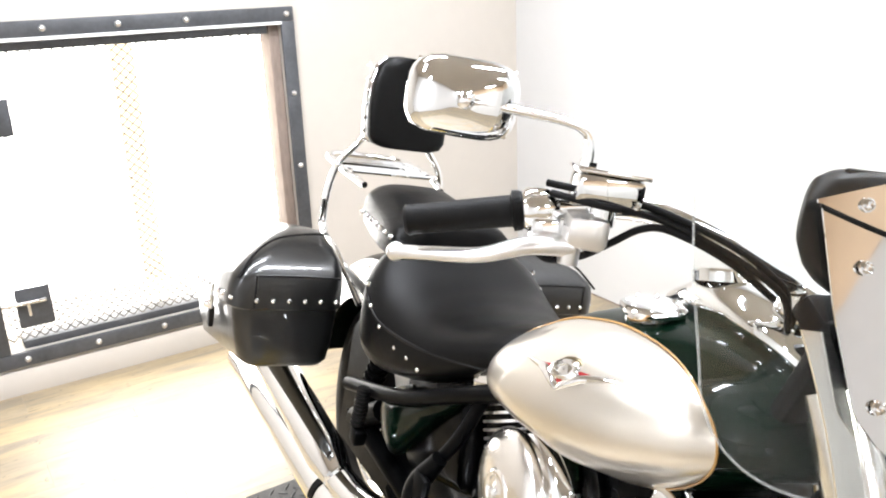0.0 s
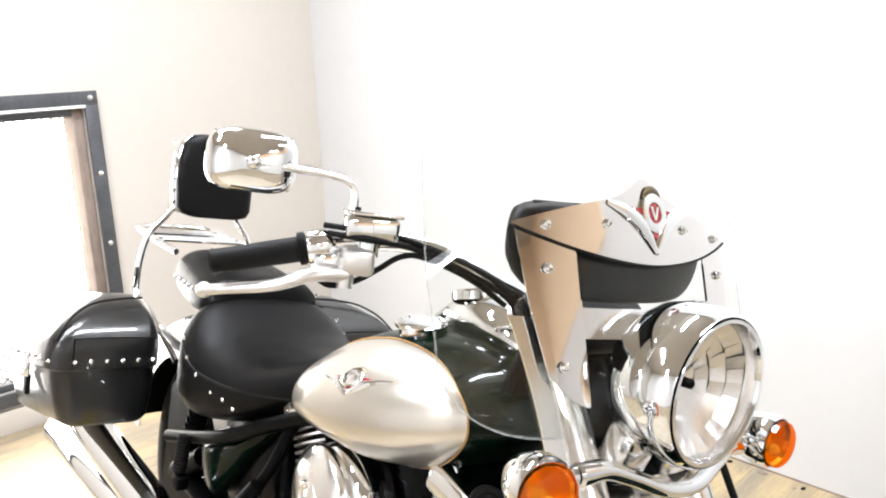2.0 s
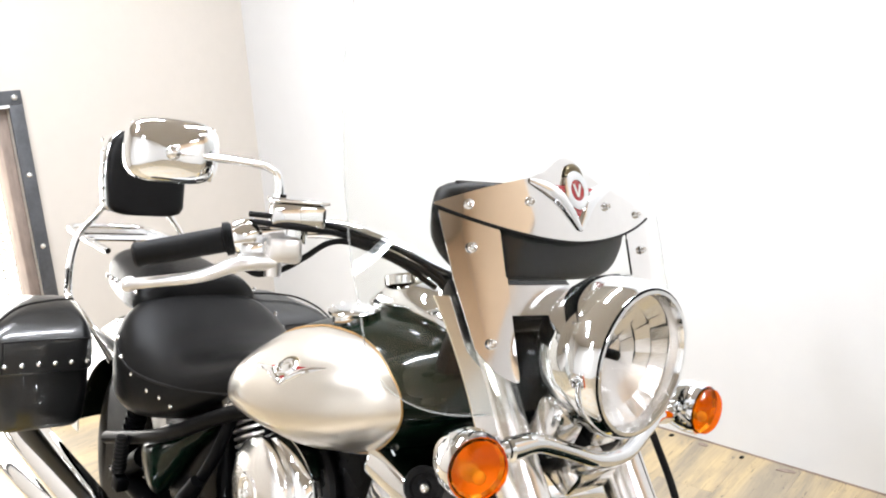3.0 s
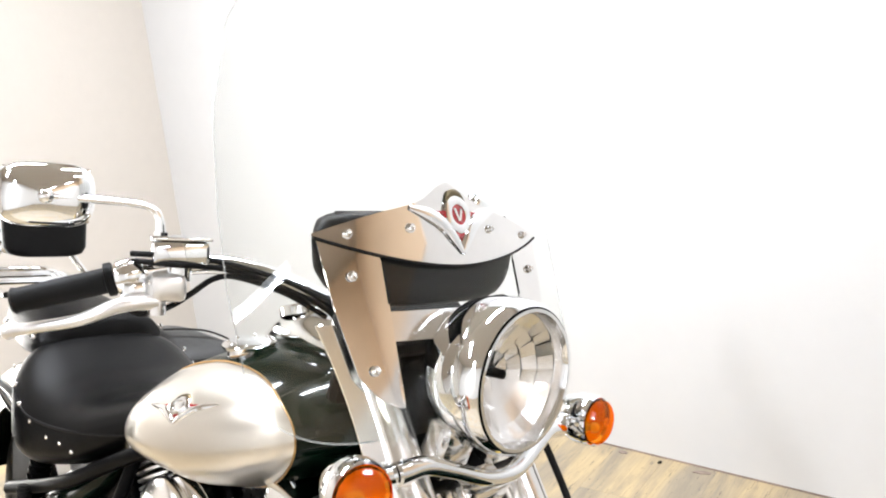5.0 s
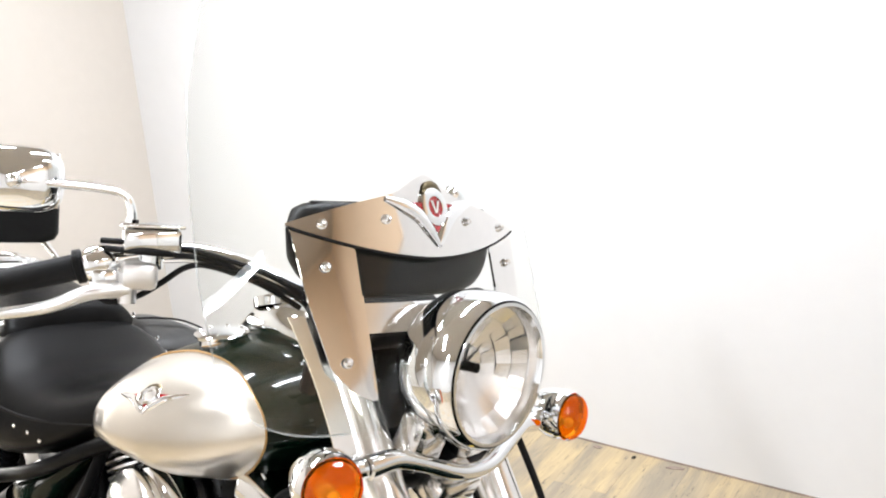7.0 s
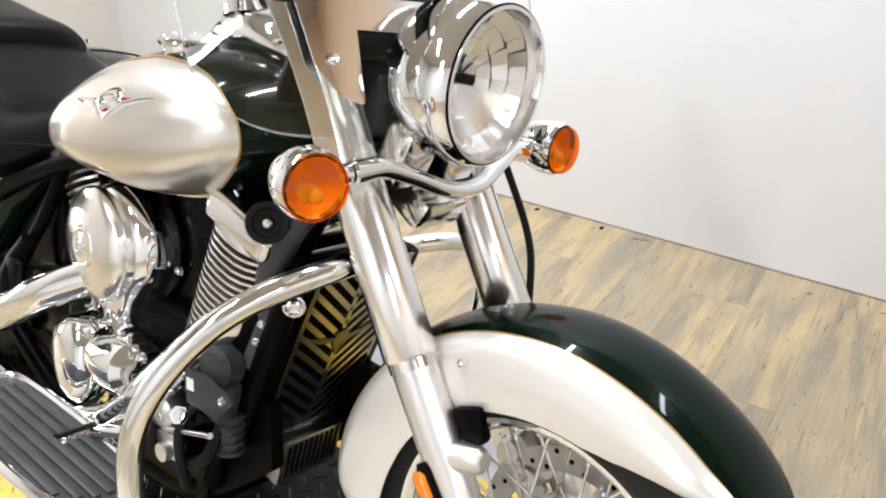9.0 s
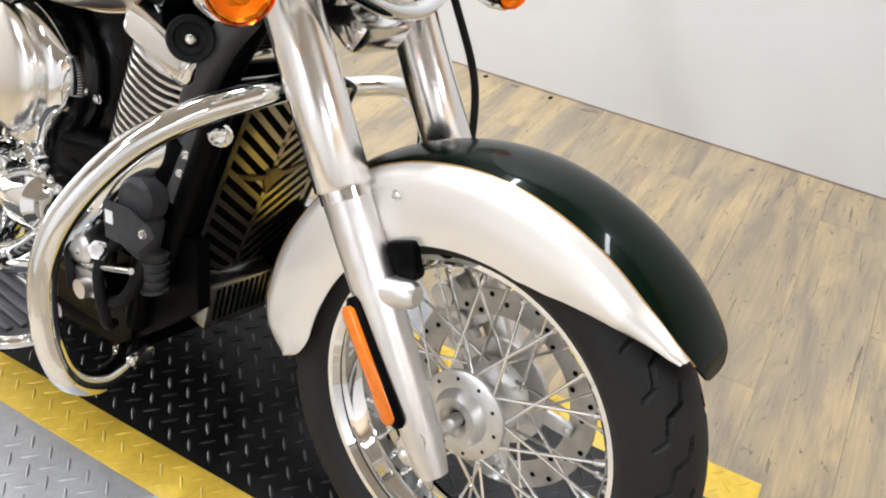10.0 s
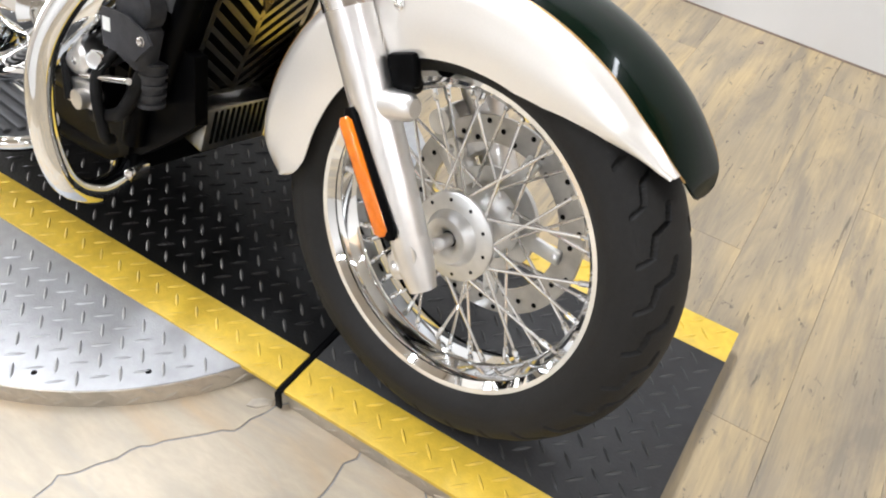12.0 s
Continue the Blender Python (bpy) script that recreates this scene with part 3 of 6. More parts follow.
# scraps lying on the floor
for sx, sy, sa, sw, mat_ in ((-0.452, 1.690, 8, 0.060, RAWWOOD), (-0.74, 1.715, -12, 0.030, RAWWOOD), (-0.86, 1.722, 15, 0.018, SATIN), (-0.60, 1.700, 8, 0.014, SATIN), (0.10, 1.61, -20, 0.014, RAWWOOD), (-0.222, -0.212, 35, 0.042, SIDEPLATE)):
    bit = thing("floor_scrap", extruded([(-0.5 * sw, -0.006), (-0.1 * sw, -0.010), (0.45 * sw, -0.004), (0.5 * sw, 0.005), (0.1 * sw, 0.009), (-0.3 * sw, 0.006)], lambda a, b, d: (a, b, d), 0.003), mat_, "small scrap lying on the plank floor", "scrap", "floor scraps")
    bit.matrix_world = pose(sx, sy, FLOOR_Z + 0.004, 0, 0, sa)

# ---- the motorcycle, built about its own frame: x ahead, y to its left, z up from the front tyre's foot
LEAN, HEADING = 12.87, -7.87
bike = tagged(new("motorcycle"), "green and champagne cruiser motorcycle leaning on a tread-plate runway", "motorcycle")
bike.matrix_world = Matrix(((0.9906, 0.1335, 0.0305, -0.0096), (-0.137, 0.9657, 0.2206, -0.0698), (0.0, -0.2227, 0.9749, 0.0023), (0, 0, 0, 1)))
YC = -0.02  # the body's middle plane
AXLE_Z = 0.317


# wheels
GROOVE = ((0.08, 0.98), (0.24, 0.72), (0.66, 0.64), (0.82, 0.36), (1.12, 0.28))


def groove_gap(w, q):
    """How far a place on the tread lies from the groove's middle line."""
    best = 9.0
    for (w0, q0), (w1, q1) in zip(GROOVE, GROOVE[1:]):
        dw, dq = w1 - w0, q1 - q0
        t = min(max(((w - w0) * dw + (q - q0) * dq) / (dw * dw + dq * dq), 0), 1)
        best = min(best, math.hypot(w - w0 - t * dw, q - q0 - t * dq))
    return best


def tyre_shape(cx, R, half, rim, blocks, steps):
    n_a = steps * blocks
    half_prof = [0.62 * i / 44 for i in range(45)] + [0.62 + 0.38 * i / 10 for i in range(1, 11)]
    prof = [-s for s in reversed(half_prof[1:])] + half_prof
    v, f = [], []
    m = len(prof)
    for k in range(n_a):
        a = 2 * math.pi * k / n_a
        for s in prof:
            e = abs(s)
            if e < 0.62:  # crown
                q = e / 0.62
                y, r = half * 0.94 * math.sin(q * 1.25) / math.sin(1.25), R - 0.034 * q**2.1
                # hooked grooves: a slash in from the shoulder, a run along the tread, a second slash inward
                w = (k / n_a * blocks + (0.5 if s > 0 else 0)) % 1
                gap = min(groove_gap(w + d, q) for d in (-1, 0, 1))
                r -= 0.009 * min(max((0.056 - gap) / 0.012, 0), 1)
            else:  # sidewall
                q = (e - 0.62) / 0.38
                y = half * (0.94 + 0.06 * math.sin(min(q * 2.2, 1) * math.pi / 2) - 0.98 * max(q - 0.45, 0) ** 1.5)
                r = (R - 0.034) + (rim - R + 0.034) * q
                if 0.28 < q < 0.33:
                    y += 0.0012
            y = math.copysign(y, s) if e > 1e-6 else 0
            v.append(Vector((cx + r * math.cos(a), y, AXLE_Z + r * math.sin(a))))
    for k in range(n_a):
        for i in range(m - 1):
            a, b = k * m, (k + 1) % n_a * m
            f.append((a + i, a + i + 1, b + i + 1, b + i))
    return v, f


def wheel(name, cx, R, half, rim, rim_half, label, steps):
    w = tagged(new(name), label)
    w.parent = bike
    part("tyre", tyre_shape(cx, R, half, rim - 0.012, 30, steps), TYRE, w, "black rubber tyre with zigzag tread", angle=35)
    h = rim_half
    prof = [(-h, rim - 0.014), (-h - 0.009, rim - 0.006), (-h - 0.010, rim + 0.001), (-h - 0.006, rim + 0.003), (-h + 0.001, rim - 0.003), (-h + 0.004, rim - 0.013), (-h + 0.012, rim - 0.018), (-0.018, rim - 0.022), (-0.012, rim - 0.027)]
    prof += [(-a, r) for a, r in reversed(prof)]
    part("rim", revolve(prof, (cx, 0, AXLE_Z), (0, 1, 0), 96), CHROME, w, "chrome wheel rim")
    hub = part("hub", revolve([(-0.056, 0.020), (-0.057, 0.023), (-0.056, 0.033), (-0.051, 0.037), (-0.041, 0.042), (-0.039, 0.062), (-0.036, 0.0655), (-0.031, 0.0655), (-0.027, 0.046), (-0.012, 0.028), (0.022, 0.028), (0.031, 0.050), (0.044, 0.058), (0.046, 0.020), (0.046, 0.012), (-0.046, 0.012)], (cx, 0, AXLE_Z), (0, 1, 0), 48, closed=True), CAST, w, "cast alloy hub with a drilled flange")
    for k in range(10):
        a = 2 * math.pi * k / 10
        part("hub_hole", revolve([(0, 0.0028), (0.0006, 0.0028), (0.0006, 0)], (cx + 0.055 * math.cos(a), -0.0396, AXLE_Z + 0.055 * math.sin(a)), (0, -1, 0), 8), SATIN, hub)
    for k in range(40):
        side = -1 if k % 2 else 1
        a0 = 2 * math.pi * k / 40
        lean = 0.62 * (1 if (k // 2) % 2 else -1)
        p0 = Vector((cx + 0.052 * math.cos(a0 + lean), side * (0.034 if side < 0 else 0.036), AXLE_Z + 0.052 * math.sin(a0 + lean)))
        p1 = Vector((cx + (rim - 0.026) * math.cos(a0), side * 0.006, AXLE_Z + (rim - 0.026) * math.sin(a0)))
        s = part("spoke", tube([p0, p1], 0.0024, 8, smooth=False), STEEL, w)
        d = (p1 - p0).normalized()
        part("nipple", tube([p1 - d * 0.020, p1 - d * 0.017, p1], [0.0026, 0.0042, 0.0046], 8, smooth=False), CHROME, s)
    return w


front = wheel("front_wheel", 0.0, 0.317, 0.068, 0.2285, 0.045, "spoked chrome front wheel", 60)
rear = wheel("rear_wheel", -1.645, 0.317, 0.088, 0.21, 0.056, "spoked rear wheel", 12)
part("axle", tube([(0, -0.135, AXLE_Z), (0, 0.13, AXLE_Z)], 0.0105, smooth=False), STEEL, front, "steel axle")
# Black ring puts in the shade of the hub's hollow bore.
part("dark_bore_ring", revolve([(-0.044, 0.010), (-0.044, 0.0205), (-0.040, 0.0205)], (0, 0, AXLE_Z), (0, 1, 0), 24), SATIN, front, "black ring for the dark hub bore")


def ring_with_holes():
    disc = revolve([(-0.0025, 0.113), (0.0025, 0.113), (0.0025, 0.152), (-0.0025, 0.152)], (0, 0.062, AXLE_Z), (0, 1, 0), 64, closed=True)
    return disc


disc = part("brake_disc", ring_with_holes(), DISCSTEEL, front, "drilled steel brake disc")
for k in range(36):
    a = 2 * math.pi * k / 36
    r = (0.120, 0.132, 0.144)[k % 3]
    part("drilled_hole", revolve([(0, 0.0042), (0.0004, 0.0042), (0.0004, 0)], (r * math.cos(a), 0.0592, AXLE_Z + r * math.sin(a)), (0, -1, 0), 8), SATIN, disc)
part("disc_carrier", join(revolve([(-0.004, 0.05), (0.004, 0.05), (0.004, 0.08), (-0.004, 0.08)], (0, 0.058, AXLE_Z), (0, 1, 0), 40, closed=True), *[block((0.097 * math.cos(k * 1.2566), 0.058, AXLE_Z + 0.097 * math.sin(k * 1.2566)), (0.052, 0.009, 0.024), (0, -math.degrees(k * 1.2566), 0), 0.004) for k in range(5)], *[stud((0.117 * math.cos(k * 1.2566), 0.0535, AXLE_Z + 0.117 * math.sin(k * 1.2566)), (0, -1, 0), 0.007) for k in range(5)]), CAST, front, "cast disc carrier")
part("brake_caliper", join(block((-0.105, 0.086, 0.400), (0.085, 0.05, 0.060), (0, 40, 0), 0.012), tube([(-0.125, 0.06, 0.415), (-0.125, 0.052, 0.415)], 0.019, 18, smooth=False), tube([(-0.088, 0.06, 0.385), (-0.088, 0.052, 0.385)], 0.019, 18, smooth=False), block((-0.09, 0.07, 0.37), (0.05, 0.03, 0.04), (0, 40, 0), 0.006)), CAST, bike, "grey brake caliper")


# fork
def on_fork(z, y):
    """The fork leg's middle at height z."""
    return Vector((float(np.interp(z, [0.26, 0.287, 0.586, 0.778, 1.0], [0.034, 0.014, -0.194, -0.318, -0.455])), y, z))


for side, label in ((-1, "polished alloy fork leg with chrome cover"), (1, "polished alloy fork leg with chrome cover")):
    y = 0.116 * side
    leg = part("fork_leg", join(tube([on_fork(0.600, y), on_fork(0.50, y), on_fork(0.40, y), on_fork(0.300, y), on_fork(0.275, y)], [0.0320, 0.0312, 0.0285, 0.0245, 0.019], 28, smooth=False), tube([on_fork(0.319, y) + Vector((0, 0.02, 0)), on_fork(0.319, y) - Vector((0, 0.02, 0))], 0.020, 16, smooth=False)), ALLOY, bike, label)
    part("fork_cover", tube([on_fork(0.590, y), on_fork(0.593, y), on_fork(0.70, y), on_fork(0.80, y), on_fork(0.93, y)], [0.0345, 0.0370, 0.0372, 0.0375, 0.038], 32, smooth=False), SATINCHROME, leg, "satin chrome fork cover")
    part("fork_seal", tube([on_fork(0.578, y), on_fork(0.591, y)], 0.0335, 20, smooth=False), STEEL, leg)
    part("axle_clamp", join(block((on_fork(0.30, y).x - 0.022, y - 0.004 * side, 0.292), (0.034, 0.036, 0.040), (0, -35, 0), 0.008), stud((on_fork(0.30, y).x - 0.022, y + 0.016 * side, 0.292), (0, side, 0), 0.010)), ALLOY, leg)
    fb = on_fork(0.488, y)
    part("fender_lug", join(tube([fb + Vector((0.006, 0.002 * side, -0.006)), fb + Vector((0.042, 0.0, 0.006)), fb + Vector((0.062, 0.0, 0.012)), fb + Vector((0.069, 0.0, 0.014))], [0.022, 0.0190, 0.0175, 0.012], 16, smooth=False)), ALLOY, leg)
    a, b = Vector((-0.128, 0.146 * side, 0.466)), Vector((-0.030, 0.146 * side, 0.342))
    part("reflector_backing", tube([a + (a - b) * 0.06, a, b, b + (b - a) * 0.05], [0.008, 0.013, 0.013, 0.007], 12, flat=0.5, smooth=False), SATIN, leg, "black reflector backing")
    dv = Vector((-0.006, 0.006 * side, -0.004))
    part("reflector", tube([a + dv, a + (b - a) * 0.04 + dv, b + (a - b) * 0.04 + dv, b + dv], [0.007, 0.0115, 0.0115, 0.006], 12, flat=0.55, smooth=False), AMBER, leg, "amber side reflector")
part("lower_yoke", join(block((-0.335, 0, 0.80), (0.09, 0.26, 0.045), (0, 35, 0), 0.012), block((-0.44, 0, 0.985), (0.10, 0.27, 0.035), (0, 35, 0), 0.012)), SATIN, bike, "black steering yokes")
part("headlight_bracket", join(block((-0.432, -0.100, 0.945), (0.028, 0.115, 0.135), (0, 18, 0), 0.012), block((-0.432, 0.100, 0.945), (0.028, 0.115, 0.135), (0, 18, 0), 0.012)), SATIN, bike, "black headlight bracket between the fork legs")
part("steering_head", tube([(-0.36, 0, 0.78), (-0.50, 0, 0.99)], 0.04, 20, smooth=False), BLACK, bike)
part("brake_hose", tube([(-0.34, 0.15, 0.90), (-0.268, 0.160, 0.79), (-0.218, 0.165, 0.70), (-0.195, 0.155, 0.62), (-0.18, 0.135, 0.54)], 0.006, 10), RUBBER, bike, "black brake hose")


# front fender: crown with deep skirts
def fender_point(phi, s, r_add=0.0):
    """phi: degrees round the axle from ahead; s in -1..1 across from one skirt edge to the other."""
    R = float(np.interp(phi, [37, 40, 50, 90, 130, 165, 187.5], [0.346, 0.354, 0.361, 0.366, 0.368, 0.366, 0.360])) + r_add
    low = float(np.interp(phi, [40, 43, 46, 51, 56, 62, 70, 78, 105, 119, 140, 158, 170, 187.5], [0.350, 0.345, 0.335, 0.3185, 0.303, 0.286, 0.267, 0.257, 0.252, 0.251, 0.245, 0.240, 0.240, 0.242]))
    w = float(np.interp(phi, [37, 37.6, 39, 41, 45, 55, 90, 150, 180, 187.5], [0.018, 0.032, 0.046, 0.057, 0.070, 0.084, 0.093, 0.093, 0.091, 0.084]))
    if phi > 174:  # rounded rear end
        q = math.sqrt(max(1 - ((phi - 174) / 13.6) ** 2, 0))
        R, low = 0.298 + (R - 0.298) * q, 0.298 - (0.298 - low) * q
    drop = 0.052 * (1 - math.exp(-(R - low) / 0.055))
    e = abs(s)
    if e < 0.6:
        a = e / 0.6 * math.pi / 2
        y, r = w * math.sin(a), R - drop * (1 - math.cos(a)) ** 1.05
    else:
        q = (e - 0.6) / 0.4
        y, r0 = w + 0.004 * math.sin(q * math.pi), R - drop
        r = r0 + (low - r0) * q
    a = radians(phi)
    return (r * math.cos(a), math.copysign(y, s) if e else 0, AXLE_Z + r * math.sin(a))


def fender_split(phi):
    """Where the champagne skirt meets the green crown."""
    return float(np.interp(phi, [41, 50, 65, 90, 187], [0.40, 0.40, 0.37, 0.35, 0.36]))


def skirt_angle(u):
    """Closer steps towards both rounded ends."""
    return 43 + 144.4 * u * u * (3 - 2 * u)


fender = part("front_fender", sheet(lambda u, v: fender_point(37 + 150.4 * u**1.3, fender_split(37 + 150.4 * u**1.3) * (2 * v - 1)), 72, 20, 0.003), GREEN, bike, "green metallic front fender with champagne skirts", angle=60)
for side in (-1, 1):
    part("fender_skirt", sheet(lambda u, v: fender_point(skirt_angle(u), side * (fender_split(skirt_angle(u)) + (1 - fender_split(skirt_angle(u))) * v), 0.0), 84, 12, 0.003), SILVER, fender, "champagne skirt", angle=60)
    part("pinstripe", sheet(lambda u, v: fender_point(41.5 + 145.5 * u, side * (fender_split(41.5 + 145.5 * u) - 0.005 + 0.012 * v), 0.0012), 60, 1, 0.0026), GOLD, fender)
    part("fender_bolt", bolt((-0.128, 0.0965 * side, 0.605), (0, side, 0), 0.006), CHROME, fender)
for side in (-1, 1):
    part("fender_bracket", join(block((-0.098, 0.098 * side, 0.532), (0.044, 0.018, 0.044), (0, -24, 0), 0.006), tube([(-0.088, 0.106 * side, 0.517), (-0.088, 0.085 * side, 0.517)], 0.014, 14, smooth=False)), SATIN, bike, "black fender bracket")

# headlight
HL = Vector((-0.215, 0.0, 0.945))
head = part("headlight", revolve([(0.002, 0.1005), (0.010, 0.1055), (0.004, 0.1105), (-0.015, 0.1145), (-0.05, 0.1155), (-0.085, 0.106), (-0.115, 0.086), (-0.135, 0.055), (-0.142, 0.0)], HL, (1, 0, -0.02), 64), CHROME, bike, "round chrome headlight shell")
part("trim_ring", revolve([(0.004, 0.0955), (0.012, 0.0985), (0.012, 0.1035), (0.004, 0.1045)], HL, (1, 0, -0.02), 64, closed=True), CHROME, head, "chrome bezel")
part("seal_ring", revolve([(0.0080, 0.1040), (0.0112, 0.1048), (0.0100, 0.1062), (0.0060, 0.1058)], HL, (1, 0, -0.02), 64, closed=True), SATIN, head)


def reflector_bowl():
    """A mirror bowl of many facets, each tilted a little, with a plain sweep below and a stepped band at one side."""
    v, f = [], []
    rng = random.Random(5)

    def facet(r0, r1, a0, a1, puff, tilt):
        o, m = len(v), 5
        tp, tq = rng.uniform(-tilt, tilt), rng.uniform(-tilt, tilt)
        for i in range(m + 1):
            for k in range(m + 1):
                p, q = i / m, k / m
                r, a = r0 + (r1 - r0) * p, a0 + (a1 - a0) * q
                x = -0.050 * (1 - (r / 0.104) ** 2) - 0.006 + puff * (1 - (2 * p - 1) ** 2) * (1 - (2 * q - 1) ** 2) + tp * (p - 0.5) + tq * (q - 0.5)
                v.append(HL + Vector((x, r * math.cos(a), r * math.sin(a))))
        for i in range(m):
            for k in range(m):
                c = o + i * (m + 1) + k
                f.append((c, c + 1, c + m + 2, c + m + 1))

    for r0, r1, count in ((0.009, 0.030, 8), (0.030, 0.054, 14), (0.054, 0.076, 20), (0.076, 0.0965, 26)):
        for k in range(count):
            a0, a1 = 2 * math.pi * k / count, 2 * math.pi * (k + 1) / count
            up = math.sin((a0 + a1) / 2)
            if up > 0.25:  # fluted crown
                facet(r0, r1, a0, a1, 0.0008, 0.0036)
            elif up > -0.25:  # band across the middle
                facet(r0, r1, a0, a1, 0.0002, 0.0022)
            else:  # plain sweep below, small cushions at the rim
                facet(r0, r1, a0, a1, 0.0012 if r0 > 0.07 else 0.0001, 0.0020 if r0 > 0.07 else 0.0003)
    return v, f


part("reflector_bowl", reflector_bowl(), BOWL, head, "faceted mirror bowl", angle=50)
part("bulb_shield", join(tube([HL + Vector((-0.056, 0, 0)), HL + Vector((-0.034, 0, 0)), HL + Vector((-0.032, 0, 0))], [0.008, 0.0075, 0.005], 16, smooth=False)), SATIN, head, "dark bulb shield")
part("bowl_rim", revolve([(-0.012, 0.0955), (-0.010, 0.0968), (0.007, 0.0962)], HL, (1, 0, -0.02), 64), BOWL, head)
lens = part("lens", revolve([(0.006, 0.0965), (0.011, 0.08), (0.016, 0.045), (0.0175, 0.0)], HL, (1, 0, -0.02), 48), GLASS, head, "clear glass lens")
lens.visible_shadow = False

# indicators on a curved bar
for side in (-1, 1):
    c = Vector((-0.266, 0.260 * side, 0.829 + 0.004 * side))
    ax = (0.95, -0.31, 0.02) if side < 0 else (1, 0, 0)
    ind = part("indicator", revolve([(0.020, 0.0385), (0.021, 0.041), (0.014, 0.0435), (-0.006, 0.0445), (-0.032, 0.038), (-0.055, 0.024), (-0.068, 0.008), (-0.070, 0.0)], c, ax, 32), CHROME, bike, "chrome bullet indicator with amber lens")
    prof = [(0.020, 0.0385), (0.030, 0.0375), (0.0345, 0.033), (0.0365, 0.026), (0.038, 0.012), (0.0385, 0.0)]
    lens = part("amber_lens", revolve(prof, c, ax, 18), AMBERGLASS, ind, "ribbed amber lens", angle=12)
    lens.visible_shadow = False
    part("lamp_bowl", revolve([(0.022, 0.0370), (0.016, 0.034), (0.012, 0.020), (0.010, 0.006), (0.010, 0.0)], c, ax, 14), BOWL, ind, "faceted mirror bowl", angle=12)
    # White bulb set low behind the lens, paints its bright spot.
    part("bulb_spot", ball(c + Vector((0.020, -0.004, -0.010)), 0.009), WHITE, ind)
    part("indicator_stalk", tube([c + Vector((-0.02, -0.03 * side, 0)), c + Vector((-0.012, -0.075 * side, 0.002))], [0.016, 0.014], 14, smooth=False), CHROME, ind)
part("light_bar", tube([(-0.270, -0.185, 0.830), (-0.262, -0.14, 0.834), (-0.250, -0.09, 0.820), (-0.238, -0.03, 0.800), (-0.236, 0.03, 0.800), (-0.248, 0.09, 0.820), (-0.262, 0.14, 0.834), (-0.272, 0.185, 0.830)], [0.017, 0.014, 0.012, 0.012, 0.012, 0.012, 0.014, 0.017], 14), CHROME, bike, "curved chrome indicator bar")
part("yoke_cover", join(block((-0.30, -0.055, 0.835), (0.05, 0.07, 0.09), (0, 20, 0), 0.012), block((-0.30, 0.055, 0.835), (0.05, 0.07, 0.09), (0, 20, 0), 0.012), block((-0.29, 0, 0.765), (0.06, 0.10, 0.05), (0, 30, 0), 0.012)), STEEL, bike, "bright lower yoke covers")


# windshield group
def shield_x(y, z):
    return -0.350 - 0.33 * (z - 1.1) - 0.6 * y * y


def on_shield(y, z, out=0.0):
    return (shield_x(y, z) + out, y, z)


def shield_edge(z):
    """Half width of the clear shield at height z."""
    if z < 0.975:
        return 0.20 + 0.152 * max(1 - ((0.975 - z) / 0.107) ** 2.6, 0) ** (1 / 2.6)
    return float(np.interp(z, [0.975, 1.06, 1.17, 1.30, 1.42, 1.50, 1.55, 1.57], [0.352, 0.358, 0.356, 0.345, 0.315, 0.265, 0.18, 0.08]))


def shield_point(u, v):
    z = 0.868 + 0.702 * v**1.8
    w = shield_edge(z)
    y = w * (2 * u - 1)
    notch = 0.105 * max(0, 1 - ((z - 0.868) / 0.13) ** 2) ** 0.5 if z < 0.998 else 0
    if notch:  # open round the headlight
        y = math.copysign(notch + (w - notch) * abs(2 * u - 1), 2 * u - 1)
    return on_shield(y, z, -0.006)


shield = part("windshield", sheet(shield_point, 36, 60, 0.0045), CLEAR, bike, "clear acrylic windshield")
shield.visible_shadow = False
edge = [shield_point(1.0, k / 60) for k in range(61)]
edge = [(x, -y, z) for x, y, z in edge] + [p for p in reversed(edge)]
part("shield_edge", tube(edge, 0.0014, 6, smooth=False), EDGE, shield, "polished clear edge")


def visor_top(y):
    b = 0.026 * math.exp(-((y / 0.045) ** 2))
    return 1.138 + 0.056 * max(1 - (abs(y) / 0.25) ** 1.5, 0) + b


def visor_low(y):
    return 1.096 + 0.040 * (abs(y) / 0.25) ** 1.8


part("visor_panel", sheet(lambda u, v: on_shield(-0.248 + 0.496 * u, visor_low(-0.248 + 0.496 * u) + (visor_top(-0.248 + 0.496 * u) - visor_low(-0.248 + 0.496 * u)) * v, 0.004), 48, 10, 0.002), MIRRORSTEEL, shield, "polished steel visor trim")
